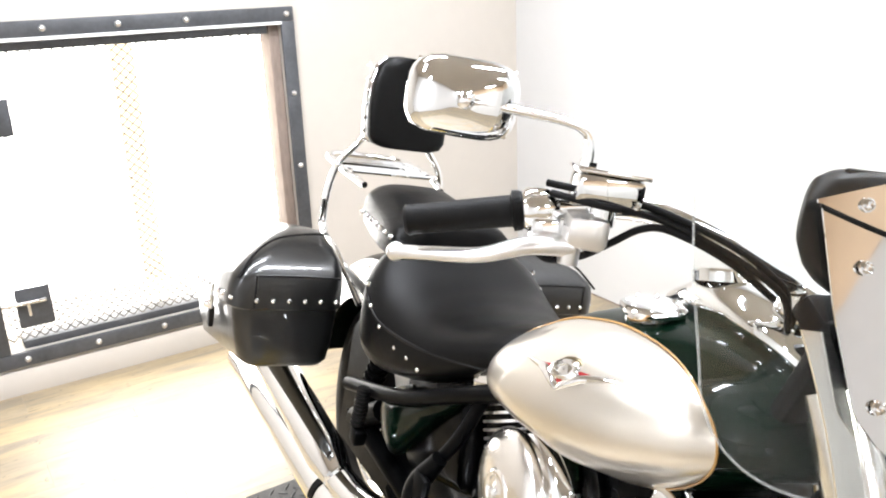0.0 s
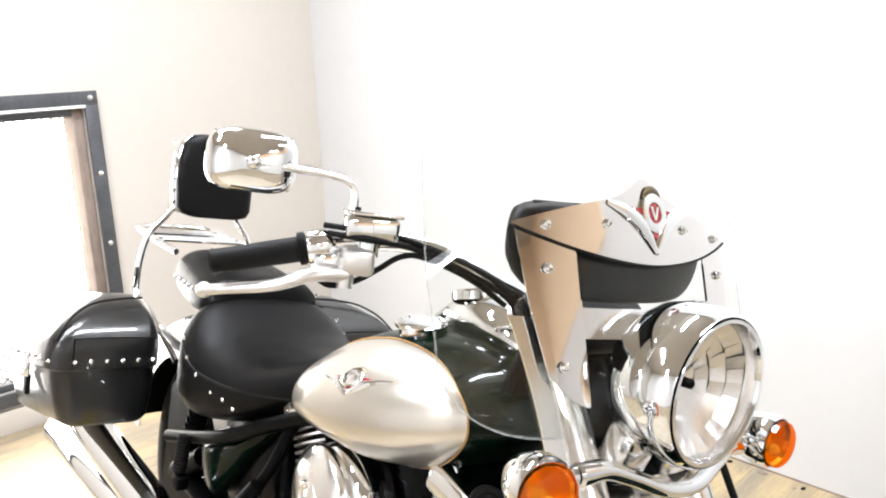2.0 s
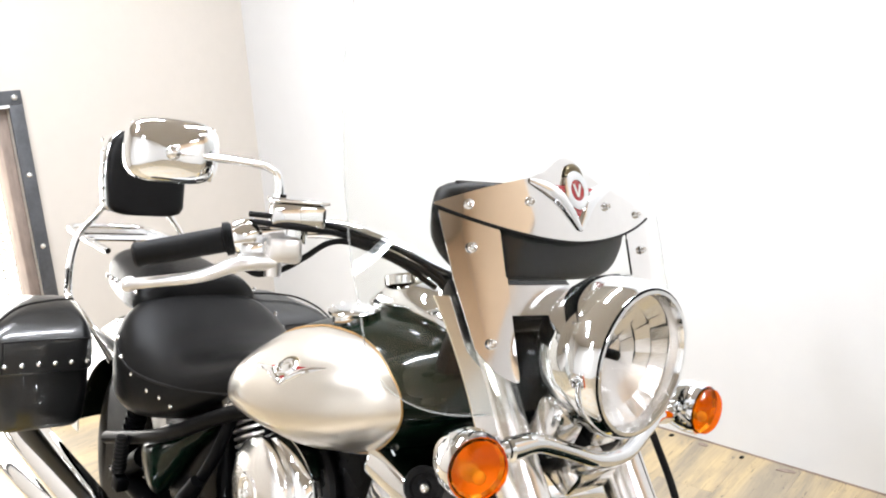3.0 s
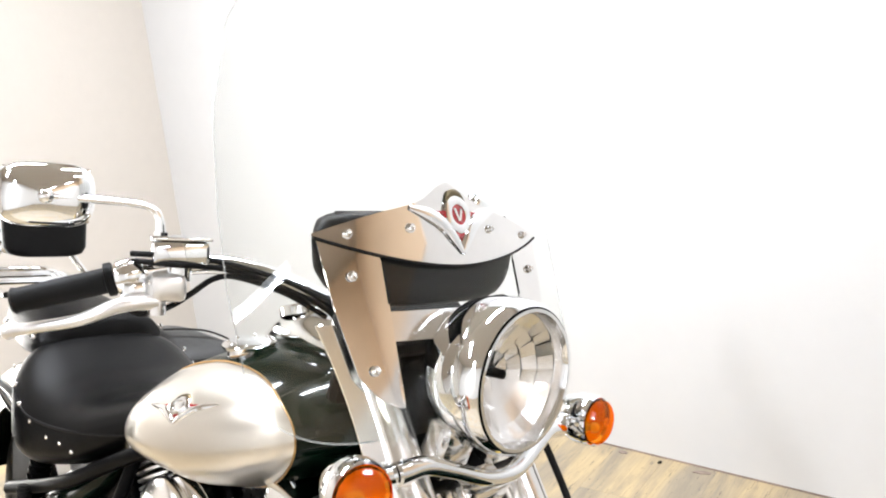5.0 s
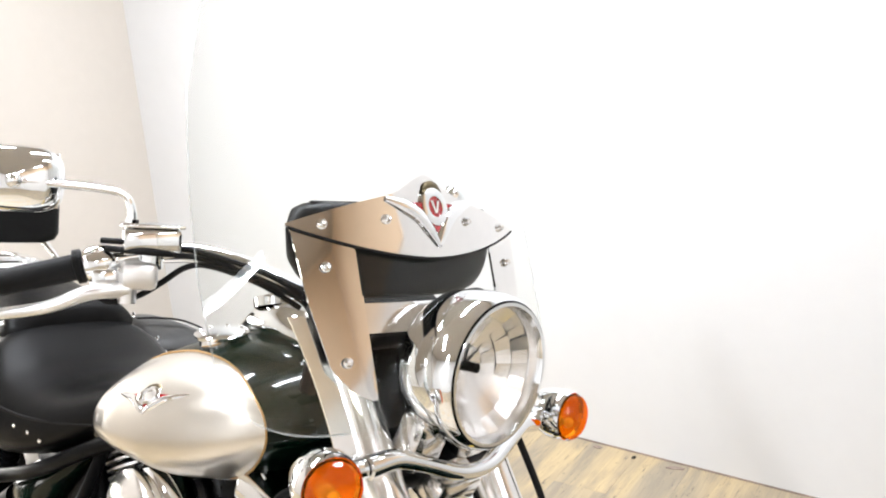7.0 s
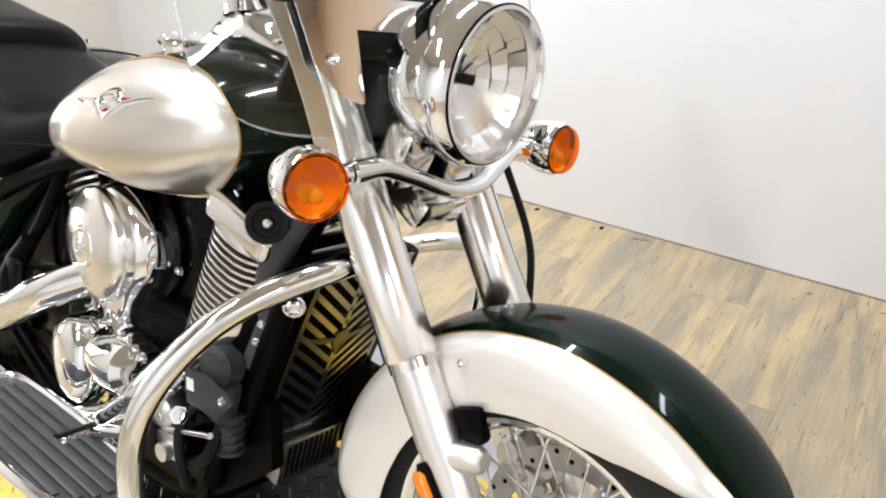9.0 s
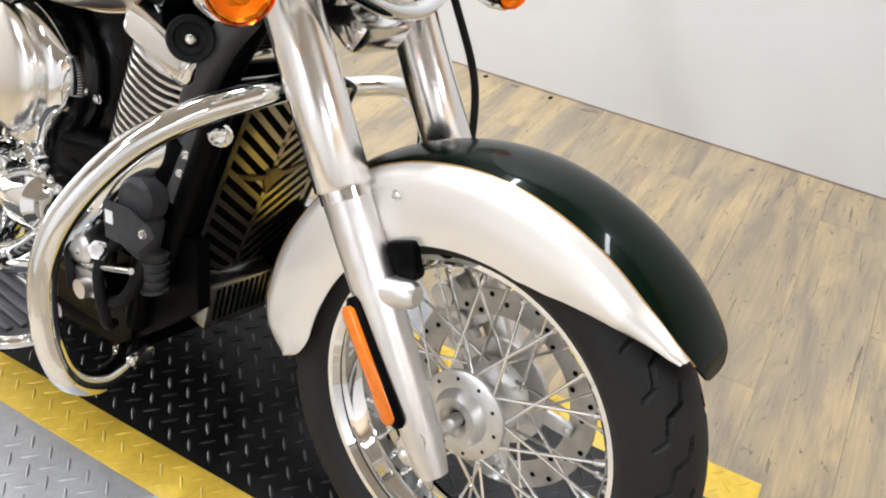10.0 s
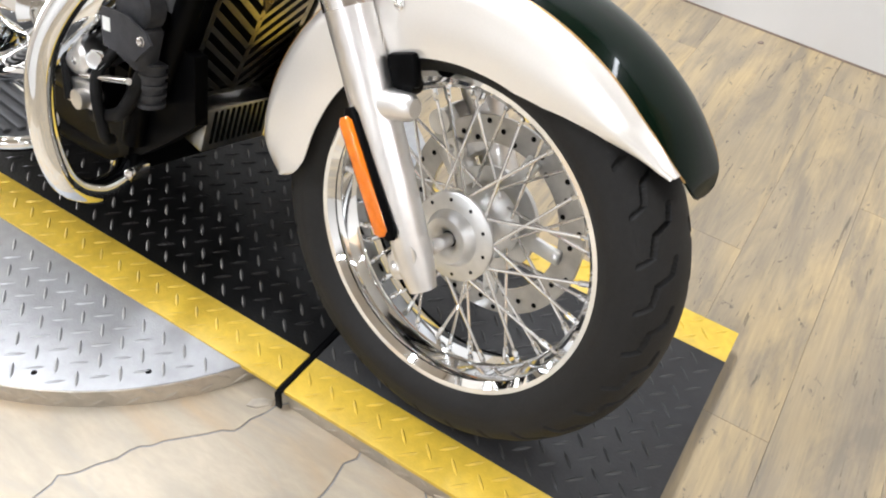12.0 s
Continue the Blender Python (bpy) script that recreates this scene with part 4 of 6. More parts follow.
for side in (-1, 1):
    def trim(u, v):
        z = 0.908 + (1.132 - 0.908) * v
        if v > 0.94:
            z = 1.118 + (visor_low(side * (0.155 + 0.09 * u)) - 0.004 - 1.118) * (v - 0.94) / 0.06
        outer = float(np.interp(z, [0.908, 0.92, 0.95, 1.04, 1.14], [0.156, 0.184, 0.211, 0.231, 0.243]))
        inner = float(np.interp(z, [0.908, 0.915, 1.04, 1.105, 1.12, 1.14], [0.149, 0.1475, 0.147, 0.149, 0.156, 0.168]))
        return on_shield(side * (inner + (outer - inner) * u), z, 0.002)

    part("side_trim", sheet(trim, 8, 30, 0.002), MIRRORSTEEL, shield, "polished steel side trim")
    part("shield_bracket", sheet(lambda u, v: on_shield(side * (0.182 + 0.030 * u + 0.040 * v * (0.4 + 0.6 * v)), 0.832 + 0.185 * v, -0.012), 4, 14, 0.003), STEEL, bike, "flat steel windshield bracket")
    for by, bz in ((0.197, 1.140), (0.200, 1.083), (0.188, 0.959), (0.090, 1.150)):
        part("shield_bolt", bolt(on_shield(side * by, bz, 0.005), (1, side * 0.2, 0.3), 0.006), CHROME, shield)
    part("shield_bolt", bolt(on_shield(side * 0.044, 1.013, 0.003), (1, 0, 0.3), 0.006), CHROME, shield)
part("rubber_edging", tube([on_shield(-0.246 + 0.492 * k / 40, visor_low(-0.246 + 0.492 * k / 40) - 0.001, 0.005) for k in range(41)], 0.0022, 6, smooth=False), RUBBER, shield, "black rubber edging")
for side in (-1, 1):
    part("rubber_edging", tube([on_shield(side * 0.1475, 1.045 + 0.055 * k / 8, 0.003) for k in range(9)], 0.0018, 6, smooth=False), RUBBER, shield)
part("cross_strap", sheet(lambda u, v: on_shield(-0.165 + 0.33 * u, 0.994 + 0.040 * v, 0.001), 20, 3, 0.002), STEEL, shield, "polished steel cross strap")


# emblem on the visor: wings, ring, letter
def emblem_at(a, b, d):
    """a to the bike's left, b up, d outward, about the emblem's middle."""
    y, z = a, 1.172 + b
    return (shield_x(y, z) + 0.006 + d, y, z)


def winged_emblem(place, k, owner, label, middle=RED):
    """Chrome chevron wings with a thick ring, a red disc and enamel flashes; place(a, b, d) sets it on its surface."""
    def ridge(pts, widths, deep, lift=0.0):
        v, f = tube([(a * k, b * k, 0) for a, b in pts], [w * k for w in widths], 10, 6)
        return [Vector(place(p.x, p.y, lift + max(p.z, -0.001) * deep)) for p in v], f

    def disc(r0, r1, low, high, cy=0.0, n=28):
        v, f = revolve([(low, r0), (high * 0.7, r0 * 1.02), (high, (r0 + r1) / 2), (high * 0.8, r1), (low, r1)], (0, 0, 0), (0, 0, 1), n)
        return [Vector(place(p.x * k, (p.y + cy) * k, p.z)) for p in v], f

    wing = part("emblem_wing", join(*[ridge([(-0.102 * s, 0.008), (-0.064 * s, -0.002), (-0.038 * s, -0.014), (-0.017 * s, -0.036), (0.0, -0.060)], [0.004, 0.0115, 0.0135, 0.0115, 0.006], 0.6) for s in (-1, 1)]), CHROME, owner, label)
    part("emblem_enamel", join(*[extruded([(0.052 * s * k, 0.004 * k), (0.022 * s * k, 0.006 * k), (0.0, -0.022 * k), (0.0, -0.040 * k), (0.022 * s * k, -0.022 * k)], place, 0.003) for s in (-1, 1)]), RED, wing, "red enamel")
    part("emblem_ring", disc(0.0290, 0.0165, 0.0, 0.007), CHROME, wing)
    part("emblem_disc", disc(0.0168, 0.0001, 0.0, 0.0045), middle, wing)
    part("emblem_crown", ridge([(-0.022, 0.020), (-0.012, 0.031), (0.0, 0.034), (0.012, 0.031), (0.022, 0.020)], [0.003, 0.006, 0.007, 0.006, 0.003], 0.5, 0.002), BRONZE, wing)
    return wing


def emblem_local(a, b, d):
    return emblem_at(a + 0.010, b, d)


emblem = winged_emblem(emblem_local, 0.95, shield, "winged chrome and red emblem")
part("emblem_letter", join(extruded([(-0.0095, 0.009), (-0.0050, 0.009), (0.001, -0.0095), (-0.002, -0.0095)], lambda a, b, d: emblem_at(a + 0.010, b, d + 0.0050), 0.001), extruded([(0.0095, 0.009), (0.0055, 0.009), (-0.001, -0.0095), (0.002, -0.0095)], lambda a, b, d: emblem_at(a + 0.010, b, d + 0.0050), 0.001)), WHITE, emblem, "white letter V")

# pouch behind the shield
def pouch():
    rings = []
    for i in range(31):
        q = i / 15 - 1
        y = -0.004 + 0.216 * q
        e = max(1 - abs(q) ** 6, 0.002) ** 0.5
        ex = 0.42 + 0.4 * abs(q) ** 4
        ring = []
        for k in range(24):
            a = 2 * math.pi * k / 24
            c, s = math.cos(a), math.sin(a)
            ring.append((shield_x(y, 1.105) - 0.048 + 0.036 * e * math.copysign(abs(c) ** ex, c), y, 1.104 + 0.024 * abs(q) ** 5 + (0.066 if s > 0 else 0.073) * e * math.copysign(abs(s) ** ex, s)))
        rings.append(ring)
    return loft(rings)


pch = part("shield_pouch", pouch(), VINYL, bike, "black vinyl pouch behind the windshield")
part("pouch_piping", tube([(shield_x(-0.19, 1.1) - 0.045, -0.19, 1.166), (shield_x(0, 1.1) - 0.045, 0, 1.170), (shield_x(0.19, 1.1) - 0.045, 0.19, 1.166)], 0.004, 8), RUBBER, pch)

# handlebar, grips, controls
for side in (-1, 1):
    s = side
    bar = part("handlebar", tube([(-0.545, 0.0, 1.005), (-0.545, 0.05 * s, 1.008), (-0.545, 0.10 * s, 1.022), (-0.580, 0.17 * s, 1.055), (-0.625, 0.235 * s, 1.073), (-0.660, 0.30 * s, 1.068), (-0.690, 0.36 * s, 1.052), (-0.770, 0.49 * s, 1.012)], 0.0155, 16), CHROME, bike, "chrome handlebar with black rubber grip")
    g0, g1 = Vector((-0.697, 0.372 * s, 1.049)), Vector((-0.768, 0.492 * s, 1.011))
    gd = (g1 - g0)
    grip = part("grip", tube([g0, g0 + gd * 0.04, g0 + gd * 0.08, g0 + gd * 0.1, g0 + gd * 0.93, g0 + gd * 0.97, g1], [0.0225, 0.0245, 0.0245, 0.0195, 0.0185, 0.0200, 0.0160], 22, smooth=False), RUBBER, bar, "black rubber grip")
    for k in range(5):
        p = g0 + gd * (0.02 + 0.015 * k)
        part("grip_ring", tube([p, p + gd * 0.006], 0.0256, 20, smooth=False), RUBBER, grip)
    sw = part("switch_housing", join(tube([g0 - gd * 0.30, g0 - gd * 0.22, g0 - gd * 0.04, g0], [0.018, 0.026, 0.027, 0.023], 18, smooth=False), block(g0 - gd * 0.16 + Vector((0.012, 0, -0.022)), (0.032, 0.036, 0.030), (0, 0, 30 * s), 0.006)), CHROME, bar, "chrome switch housing")
    for k in range(3):
        part("switch", block(g0 - gd * (0.08 + 0.09 * k) + Vector((-0.024, 0, 0.004)), (0.008, 0.010, 0.012), (0, 0, 30 * s), 0.002), RUBBER, sw)
    lv = [Vector((-0.645, 0.335 * s, 1.020)), Vector((-0.655, 0.385 * s, 1.015)), Vector((-0.690, 0.425 * s, 0.992)), Vector((-0.755, 0.462 * s, 0.974)), Vector((-0.802, 0.482 * s, 0.962))]
    part("lever", join(tube(lv, [0.013, 0.011, 0.009, 0.008, 0.0085], 14, flat=1.5), ball(lv[-1], 0.0125)), ALLOY, bar, "polished alloy lever")
    part("lever_perch", join(block((-0.640, 0.318 * s, 1.040), (0.045, 0.05, 0.04), (0, 0, 25 * s), 0.009), tube([(-0.640, 0.335 * s, 1.000), (-0.640, 0.335 * s, 1.045)], 0.013, 14, smooth=False)), ALLOY, bar, "polished lever perch")
    if s < 0:
        res = part("brake_reservoir", join(block((-0.640, -0.300, 1.092), (0.050, 0.082, 0.036), (0, 0, -24), 0.007), tube([(-0.640, -0.30, 1.05), (-0.640, -0.30, 1.08)], 0.018, 14, smooth=False)), CHROME, bar, "chrome brake fluid reservoir")
        part("reservoir_cap", block((-0.640, -0.300, 1.1135), (0.054, 0.088, 0.006), (0, 0, -24), 0.002), CHROME, res)
    # cables
    part("cable", tube([g0 - gd * 0.12 + Vector((0.010, 0, 0.034)), (-0.630, 0.325 * s, 1.088), (-0.606, 0.248 * s, 1.079), (-0.563, 0.165 * s, 1.052), (-0.530, 0.10 * s, 1.014), (-0.532, 0.07 * s, 0.97)], 0.0046, 10), RUBBER, bar, "black throttle cable")
    part("cable", tube([g0 - gd * 0.12 + Vector((0.022, 0, 0.024)), (-0.617, 0.320 * s, 1.076), (-0.602, 0.240 * s, 1.068), (-0.560, 0.160 * s, 1.040), (-0.527, 0.10 * s, 1.004), (-0.53, 0.07 * s, 0.96)], 0.0046, 10), RUBBER, bar)
    part("brake_line", tube([(-0.655, 0.372 * s, 1.009), (-0.650, 0.352 * s, 1.001), (-0.640, 0.317 * s, 1.010), (-0.630, 0.286 * s, 1.030), (-0.612, 0.258 * s, 1.054), (-0.596, 0.225 * s, 1.056), (-0.563, 0.16 * s, 1.032), (-0.535, 0.10 * s, 0.995)], 0.0046, 10), RUBBER, bar, "black brake line")
    # mirror
    def mirror_shell():
        rings = []
        for d, sc in ((0.0, 0.965), (0.004, 1.0), (0.012, 0.985), (0.024, 0.90), (0.034, 0.70), (0.040, 0.38), (0.042, 0.05)):
            ring = []
            for k in range(28):
                a = 2 * math.pi * k / 28
                c, q = math.cos(a), math.sin(a)
                ring.append((d, 0.066 * sc * math.copysign(abs(c) ** 0.55, c), 0.046 * sc * math.copysign(abs(q) ** 0.6, q)))
            rings.append(ring)
        return loft(rings)

    mm = pose(-0.728, 0.463 * s, 1.169, 0, 0, 32 * s)
    mirror = part("mirror", moved(mirror_shell(), mm), CHROME, bike, "rectangular chrome rear-view mirror on a bent stem")
    part("mirror_glass", moved(block((-0.001, 0, 0), (0.003, 0.116, 0.078), (0, 0, 0), 0.0012), mm), STEEL, mirror, "mirror glass")
    part("mirror_stem", tube([(-0.645, 0.330 * s, 1.112), (-0.645, 0.332 * s, 1.140), (-0.650, 0.342 * s, 1.156), (-0.662, 0.375 * s, 1.163), (-0.690, 0.475 * s, 1.168)], [0.0075, 0.0056, 0.0052, 0.0052, 0.0062], 12), CHROME, mirror, "bent chrome stem")
    part("stem_nut", tube([(-0.645, 0.330 * s, 1.108), (-0.645, 0.330 * s, 1.122)], 0.011, 6, smooth=False), CHROME, mirror)
    part("stem_knuckle", ball((-0.690, 0.478 * s, 1.168), 0.011), CHROME, mirror)
part("bar_clamp", join(block((-0.535, -0.05, 0.99), (0.05, 0.04, 0.06), (0, 20, 0), 0.010), block((-0.535, 0.05, 0.99), (0.05, 0.04, 0.06), (0, 20, 0), 0.010)), CHROME, bike, "chrome handlebar clamps")

# fuel tank
TANK_X = [-1.00, -0.97, -0.93, -0.88, -0.80, -0.70, -0.60, -0.52, -0.46, -0.43, -0.415]
TANK_W = [0.133, 0.173, 0.207, 0.238, 0.256, 0.251, 0.228, 0.201, 0.154, 0.096, 0.040]
TANK_T = [0.760, 0.780, 0.812, 0.852, 0.900, 0.927, 0.932, 0.920, 0.895, 0.870, 0.845]
TANK_B = [0.704, 0.694, 0.689, 0.687, 0.682, 0.678, 0.700, 0.744, 0.785, 0.805, 0.818]


def smooth_at(x, xs, ys):
    return sum(float(np.interp(x + d, xs, ys)) * w for d, w in ((-0.02, 0.2), (-0.01, 0.2), (0, 0.2), (0.01, 0.2), (0.02, 0.2)))


def tank_point(x, a, add=0.0):
    """a: radians round the section from the top, towards the bike's right."""
    w, t, b = (smooth_at(x, TANK_X, q) for q in (TANK_W, TANK_T, TANK_B))
    mid = b + (t - b) * 0.42
    s, c = math.sin(a), math.cos(a)
    y = (w + add) * math.copysign(abs(s) ** 0.85, s)
    z = mid + ((t - mid + add) * abs(c) ** 0.95 if c > 0 else -(mid - b + add) * abs(c) ** 0.75)
    return Vector((x, YC - y, z))


def tank_body():
    rings = []
    for i in range(45):
        x = -1.0 + 0.585 * i / 44
        rings.append([tank_point(x, 2 * math.pi * k / 48) for k in range(48)])
    return loft(rings)


tank = part("fuel_tank", tank_body(), GREEN, bike, "green metallic teardrop fuel tank with champagne sides", angle=60)
PANEL = [(-0.984, 86), (-0.965, 61), (-0.889, 46), (-0.793, 36), (-0.701, 35), (-0.608, 40), (-0.540, 51), (-0.494, 71), (-0.481, 97), (-0.502, 123), (-0.549, 141), (-0.609, 149), (-0.678, 148), (-0.755, 145), (-0.865, 140), (-0.951, 126)]


def closed_curve(pts, steps=6):
    n, out = len(pts), []
    for i in range(n):
        a, b, c, d = (Vector((*pts[(i + k) % n], 0)) for k in (-1, 0, 1, 2))
        for s in range(steps):
            t = s / steps
            out.append(0.5 * (2 * b + (c - a) * t + (2 * a - 5 * b + 4 * c - d) * t**2 + (3 * b - a - 3 * c + d) * t**3))
    return out


def tank_panel(side):
    loop = closed_curve(PANEL)
    mid = Vector((-0.69, 90, 0))
    v, f, n, m = [], [], len(loop), 14
    for j in range(m + 1):
        q = j / m
        for p in loop:
            e = mid + (p - mid) * q
            w = tank_point(e.x, radians(e.y), 0.0035 if j < m else 0.0)
            v.append(w if side < 0 else Vector((w.x, 2 * YC - w.y, w.z)))
    for j in range(m):
        for k in range(n):
            f.append((j * n + k, j * n + (k + 1) % n, (j + 1) * n + (k + 1) % n, (j + 1) * n + k))
    return v, f


def tank_stripe(side):
    pts = []
    for p in closed_curve(PANEL, 4):
        w = tank_point(p.x, radians(p.y), 0.002)
        pts.append(w if side < 0 else Vector((w.x, 2 * YC - w.y, w.z)))
    return tube(pts + pts[:1], 0.0017, 6, smooth=False)


def tank_emblem_at(side):
    def place(a, b, d):
        x = -0.655 + a
        ang = 78 - b / 0.0036
        w = tank_point(x, radians(ang), 0.005 + d)
        return w if side < 0 else Vector((w.x, 2 * YC - w.y, w.z))

    return place


for side in (-1, 1):
    panel = part("tank_panel", tank_panel(side), TANKPAINT, tank, "champagne metallic side panel", angle=60)
    part("pinstripe", tank_stripe(side), GOLD, tank, "gold pinstripe")
    at = tank_emblem_at(side)
    winged_emblem(lambda a, b, d: at(a - 0.044, 0.80 * b + 0.034 + 0.08 * a, d - 0.004), 0.84, tank, "winged chrome tank emblem", CHROME)
    part("lower_lip", tube([tank_point(x, radians(153), 0.001) if side < 0 else Vector((x, 2 * YC - tank_point(x, radians(153), 0.001).y, tank_point(x, radians(153), 0.001).z)) for x in (-0.96, -0.88, -0.78, -0.68, -0.60, -0.555)], 0.004, 8), CHROME, tank, "bright lower lip")
capc = Vector((-0.705, -0.125, 0.912))
cap = part("filler_cap", revolve([(-0.02, 0.038), (0.010, 0.038), (0.011, 0.045), (0.017, 0.046), (0.020, 0.041), (0.021, 0.022), (0.023, 0.015), (0.023, 0)], capc, (0.0, -0.12, 1), 32), CHROME, tank, "chrome filler cap")
for k in range(8):
    a = 2 * math.pi * k / 8
    part("cap_screw", stud(capc + Vector((0.037 * math.cos(a), 0.037 * math.sin(a), 0.019 + 0.0044 * math.sin(a))), (0, 0, 1), 0.004), CHROME, cap)
dash = part("dash_console", loft([[(x, YC + w * math.cos(2 * math.pi * k / 24), float(np.interp(x, [-0.78, -0.70, -0.60, -0.50, -0.45], [0.935, 0.965, 0.972, 0.950, 0.910])) - 0.02 + h * math.sin(2 * math.pi * k / 24)) for k in range(24)] for x, w, h in ((-0.785, 0.012, 0.012), (-0.76, 0.036, 0.025), (-0.70, 0.060, 0.036), (-0.62, 0.070, 0.042), (-0.54, 0.066, 0.040), (-0.48, 0.045, 0.028), (-0.455, 0.015, 0.010))]), CHROME, tank, "chrome instrument console")
part("speedometer", revolve([(0, 0.052), (0.014, 0.052), (0.018, 0.047), (0.018, 0)], (-0.680, YC, 0.975), (-0.25, 0, 1), 32), CHROME, dash, "round speedometer in a chrome bezel")

# seat
def seat_ring(x, w, top, low, crown=0.02, n=36, shift=0.0):
    ring = []
    for k in range(n):
        a = 2 * math.pi * k / n
        c, s = math.cos(a), math.sin(a)
        y = w * math.copysign(abs(c) ** 0.6, c)
        z = (top - crown * abs(c) ** 2 if s > 0 else low)
        mid = (top + low) / 2
        z = mid + (top - mid) * s**0.55 - crown * c * c * (s > 0.05) if s > 0 else mid - (mid - low) * abs(s) ** 0.45
        ring.append((x + shift * (1 - abs(s)), YC + y, z))
    return ring


seat_rows = [(-0.955, 0.045, 0.765, 0.715), (-0.99, 0.095, 0.782, 0.690), (-1.05, 0.125, 0.778, 0.665), (-1.12, 0.155, 0.752, 0.630), (-1.20, 0.188, 0.730, 0.590), (-1.28, 0.212, 0.728, 0.560), (-1.36, 0.229, 0.748, 0.540), (-1.42, 0.229, 0.782, 0.535), (-1.47, 0.218, 0.812, 0.540), (-1.51, 0.192, 0.818, 0.555), (-1.53, 0.125, 0.80, 0.60)]
fine_rows = []
xs = [r[0] for r in seat_rows][::-1]
for i in range(40):
    x = -0.955 - 0.575 * i / 39
    fine_rows.append((x, *[smooth_at(x, xs, [r[c] for r in seat_rows][::-1]) for c in (1, 2, 3)]))
seat = part("rider_seat", loft([seat_ring(*r) for r in fine_rows]), LEATHER, bike, "wide black leather saddle with chrome studs", angle=70)


def seat_side(x, drop):
    """A point on the saddle's right side, a given share of the way down."""
    w, t, b = (smooth_at(x, xs, [r[c] for r in seat_rows][::-1]) for c in (1, 2, 3))
    return Vector((x, YC - w * (0.985 - 0.05 * abs(drop - 0.5)), t + (b - t) * drop))


seam = [(-1.04, 0.86), (-1.12, 0.66), (-1.20, 0.48), (-1.28, 0.40), (-1.36, 0.38), (-1.42, 0.36), (-1.47, 0.34)]
part("seat_piping", tube([seat_side(x, d) for x, d in seam], 0.0035, 8), VINYL, seat)
studs = [(-1.214, 0.76), (-1.246, 0.62), (-1.285, 0.54), (-1.345, 0.42), (-1.40, 0.36), (-1.44, 0.28), (-1.468, 0.20)]
for x, d in studs:
    p = seat_side(x, d)
    for q, nrm in ((p, (0, -1, 0.1)), (Vector((p.x, 2 * YC - p.y, p.z)), (0, 1, 0.1))):
        part("chrome_stud", stud(q, nrm, 0.0062), CHROME, seat)
pill_rows = [(-1.472, 0.105, 0.842, 0.77), (-1.482, 0.148, 0.856, 0.76), (-1.52, 0.158, 0.864, 0.75), (-1.60, 0.150, 0.872, 0.745), (-1.68, 0.139, 0.884, 0.75), (-1.75, 0.130, 0.892, 0.765), (-1.79, 0.116, 0.886, 0.79), (-1.812, 0.06, 0.866, 0.81)]
pillion = part("pillion_seat", loft([seat_ring(*r) for r in pill_rows]), LEATHER, bike, "black leather pillion pad with chrome studs", angle=70)
for k in range(7):
    x = -1.50 - 0.042 * k
    for s in (-1, 1):
        part("chrome_stud", stud((x, YC + s * (0.158 - 0.11 * (-1.50 - x)), 0.815), (0, s, 0), 0.007), CHROME, pillion)

# backrest and rack
pad_rows = []
for z, w in ((0.965, 0.072), (0.972, 0.098), (0.99, 0.110), (1.06, 0.114), (1.12, 0.110), (1.17, 0.098), (1.195, 0.074), (1.202, 0.04)):
    ring = []
    for k in range(28):
        a = 2 * math.pi * k / 28
        c, s = math.cos(a), math.sin(a)
        ring.append((-1.885 - (z - 0.96) * 0.12 + 0.028 * math.copysign(abs(s) ** 0.6, s), YC + 0.015 + w * math.copysign(abs(c) ** 0.7, c), z))
    pad_rows.append(ring)
rest = part("backrest", loft(pad_rows), LEATHER, bike, "black leather backrest pad on a chrome bar", angle=60)
part("backrest_shell", moved(loft([[(p[0] - 0.010, YC + 0.015 + (p[1] - YC - 0.015) * 1.05, p[2]) for p in r] for r in pad_rows[1:-1]]), pose(-0.016, 0, 0)), CHROME, rest, "chrome backing with studs")
for k in range(6):
    z = 1.0 + 0.034 * k
    for s in (-1, 1):
        part("chrome_stud", stud((-1.90 - (z - 0.96) * 0.12, YC + 0.015 + s * 0.117, z), (0, s, 0), 0.006), CHROME, rest)
for s in (-1, 1):
    part("sissy_bar", tube([(-1.60, YC + s * 0.165, 0.62), (-1.80, YC + s * 0.170, 0.70), (-1.915, YC + s * 0.170, 0.73), (-1.930, YC + s * 0.168, 0.82), (-1.930, YC + s * 0.150, 0.90), (-1.925, YC + s * 0.110, 0.955), (-1.925, YC + s * 0.085, 0.99)], 0.009, 12), CHROME, bike, "chrome backrest bar")
    part("bar_bracket", block((-1.93, YC + s * 0.176, 0.77), (0.022, 0.006, 0.075), (0, 5, 0), 0.003), SATIN, bike)
rack = part("luggage_rack", tube([(-1.82, -0.13, 0.87), (-1.95, -0.15, 0.89), (-2.12, -0.13, 0.90), (-2.16, -0.02, 0.90), (-2.12, 0.09, 0.90), (-1.95, 0.11, 0.89), (-1.82, 0.09, 0.87)], 0.009, 10), CHROME, bike, "chrome luggage rack")
for k in range(5):
    x = -1.90 - 0.05 * k
    part("rack_slat", tube([(x, -0.14, 0.893), (x, 0.10, 0.893)], 0.007, 8, smooth=False), CHROME, rack)


# saddlebags
def bag_ring(z, front, rear, inner, outer, r, n=6):
    """A level outline with round corners; the bag hangs lower towards its rear."""
    out = []
    for cx, cy, a0 in ((front - r, inner - r, 0), (rear + r, inner - r, 90), (rear + r, outer + r, 180), (front - r, outer + r, 270)):
        for k in range(n + 1):
            a = radians(a0 + 90 * k / n)
            x = cx + r * math.cos(a)
            out.append((x, cy + r * math.sin(a), z - 0.19 * max(-1.59 - x, 0)))
    return out


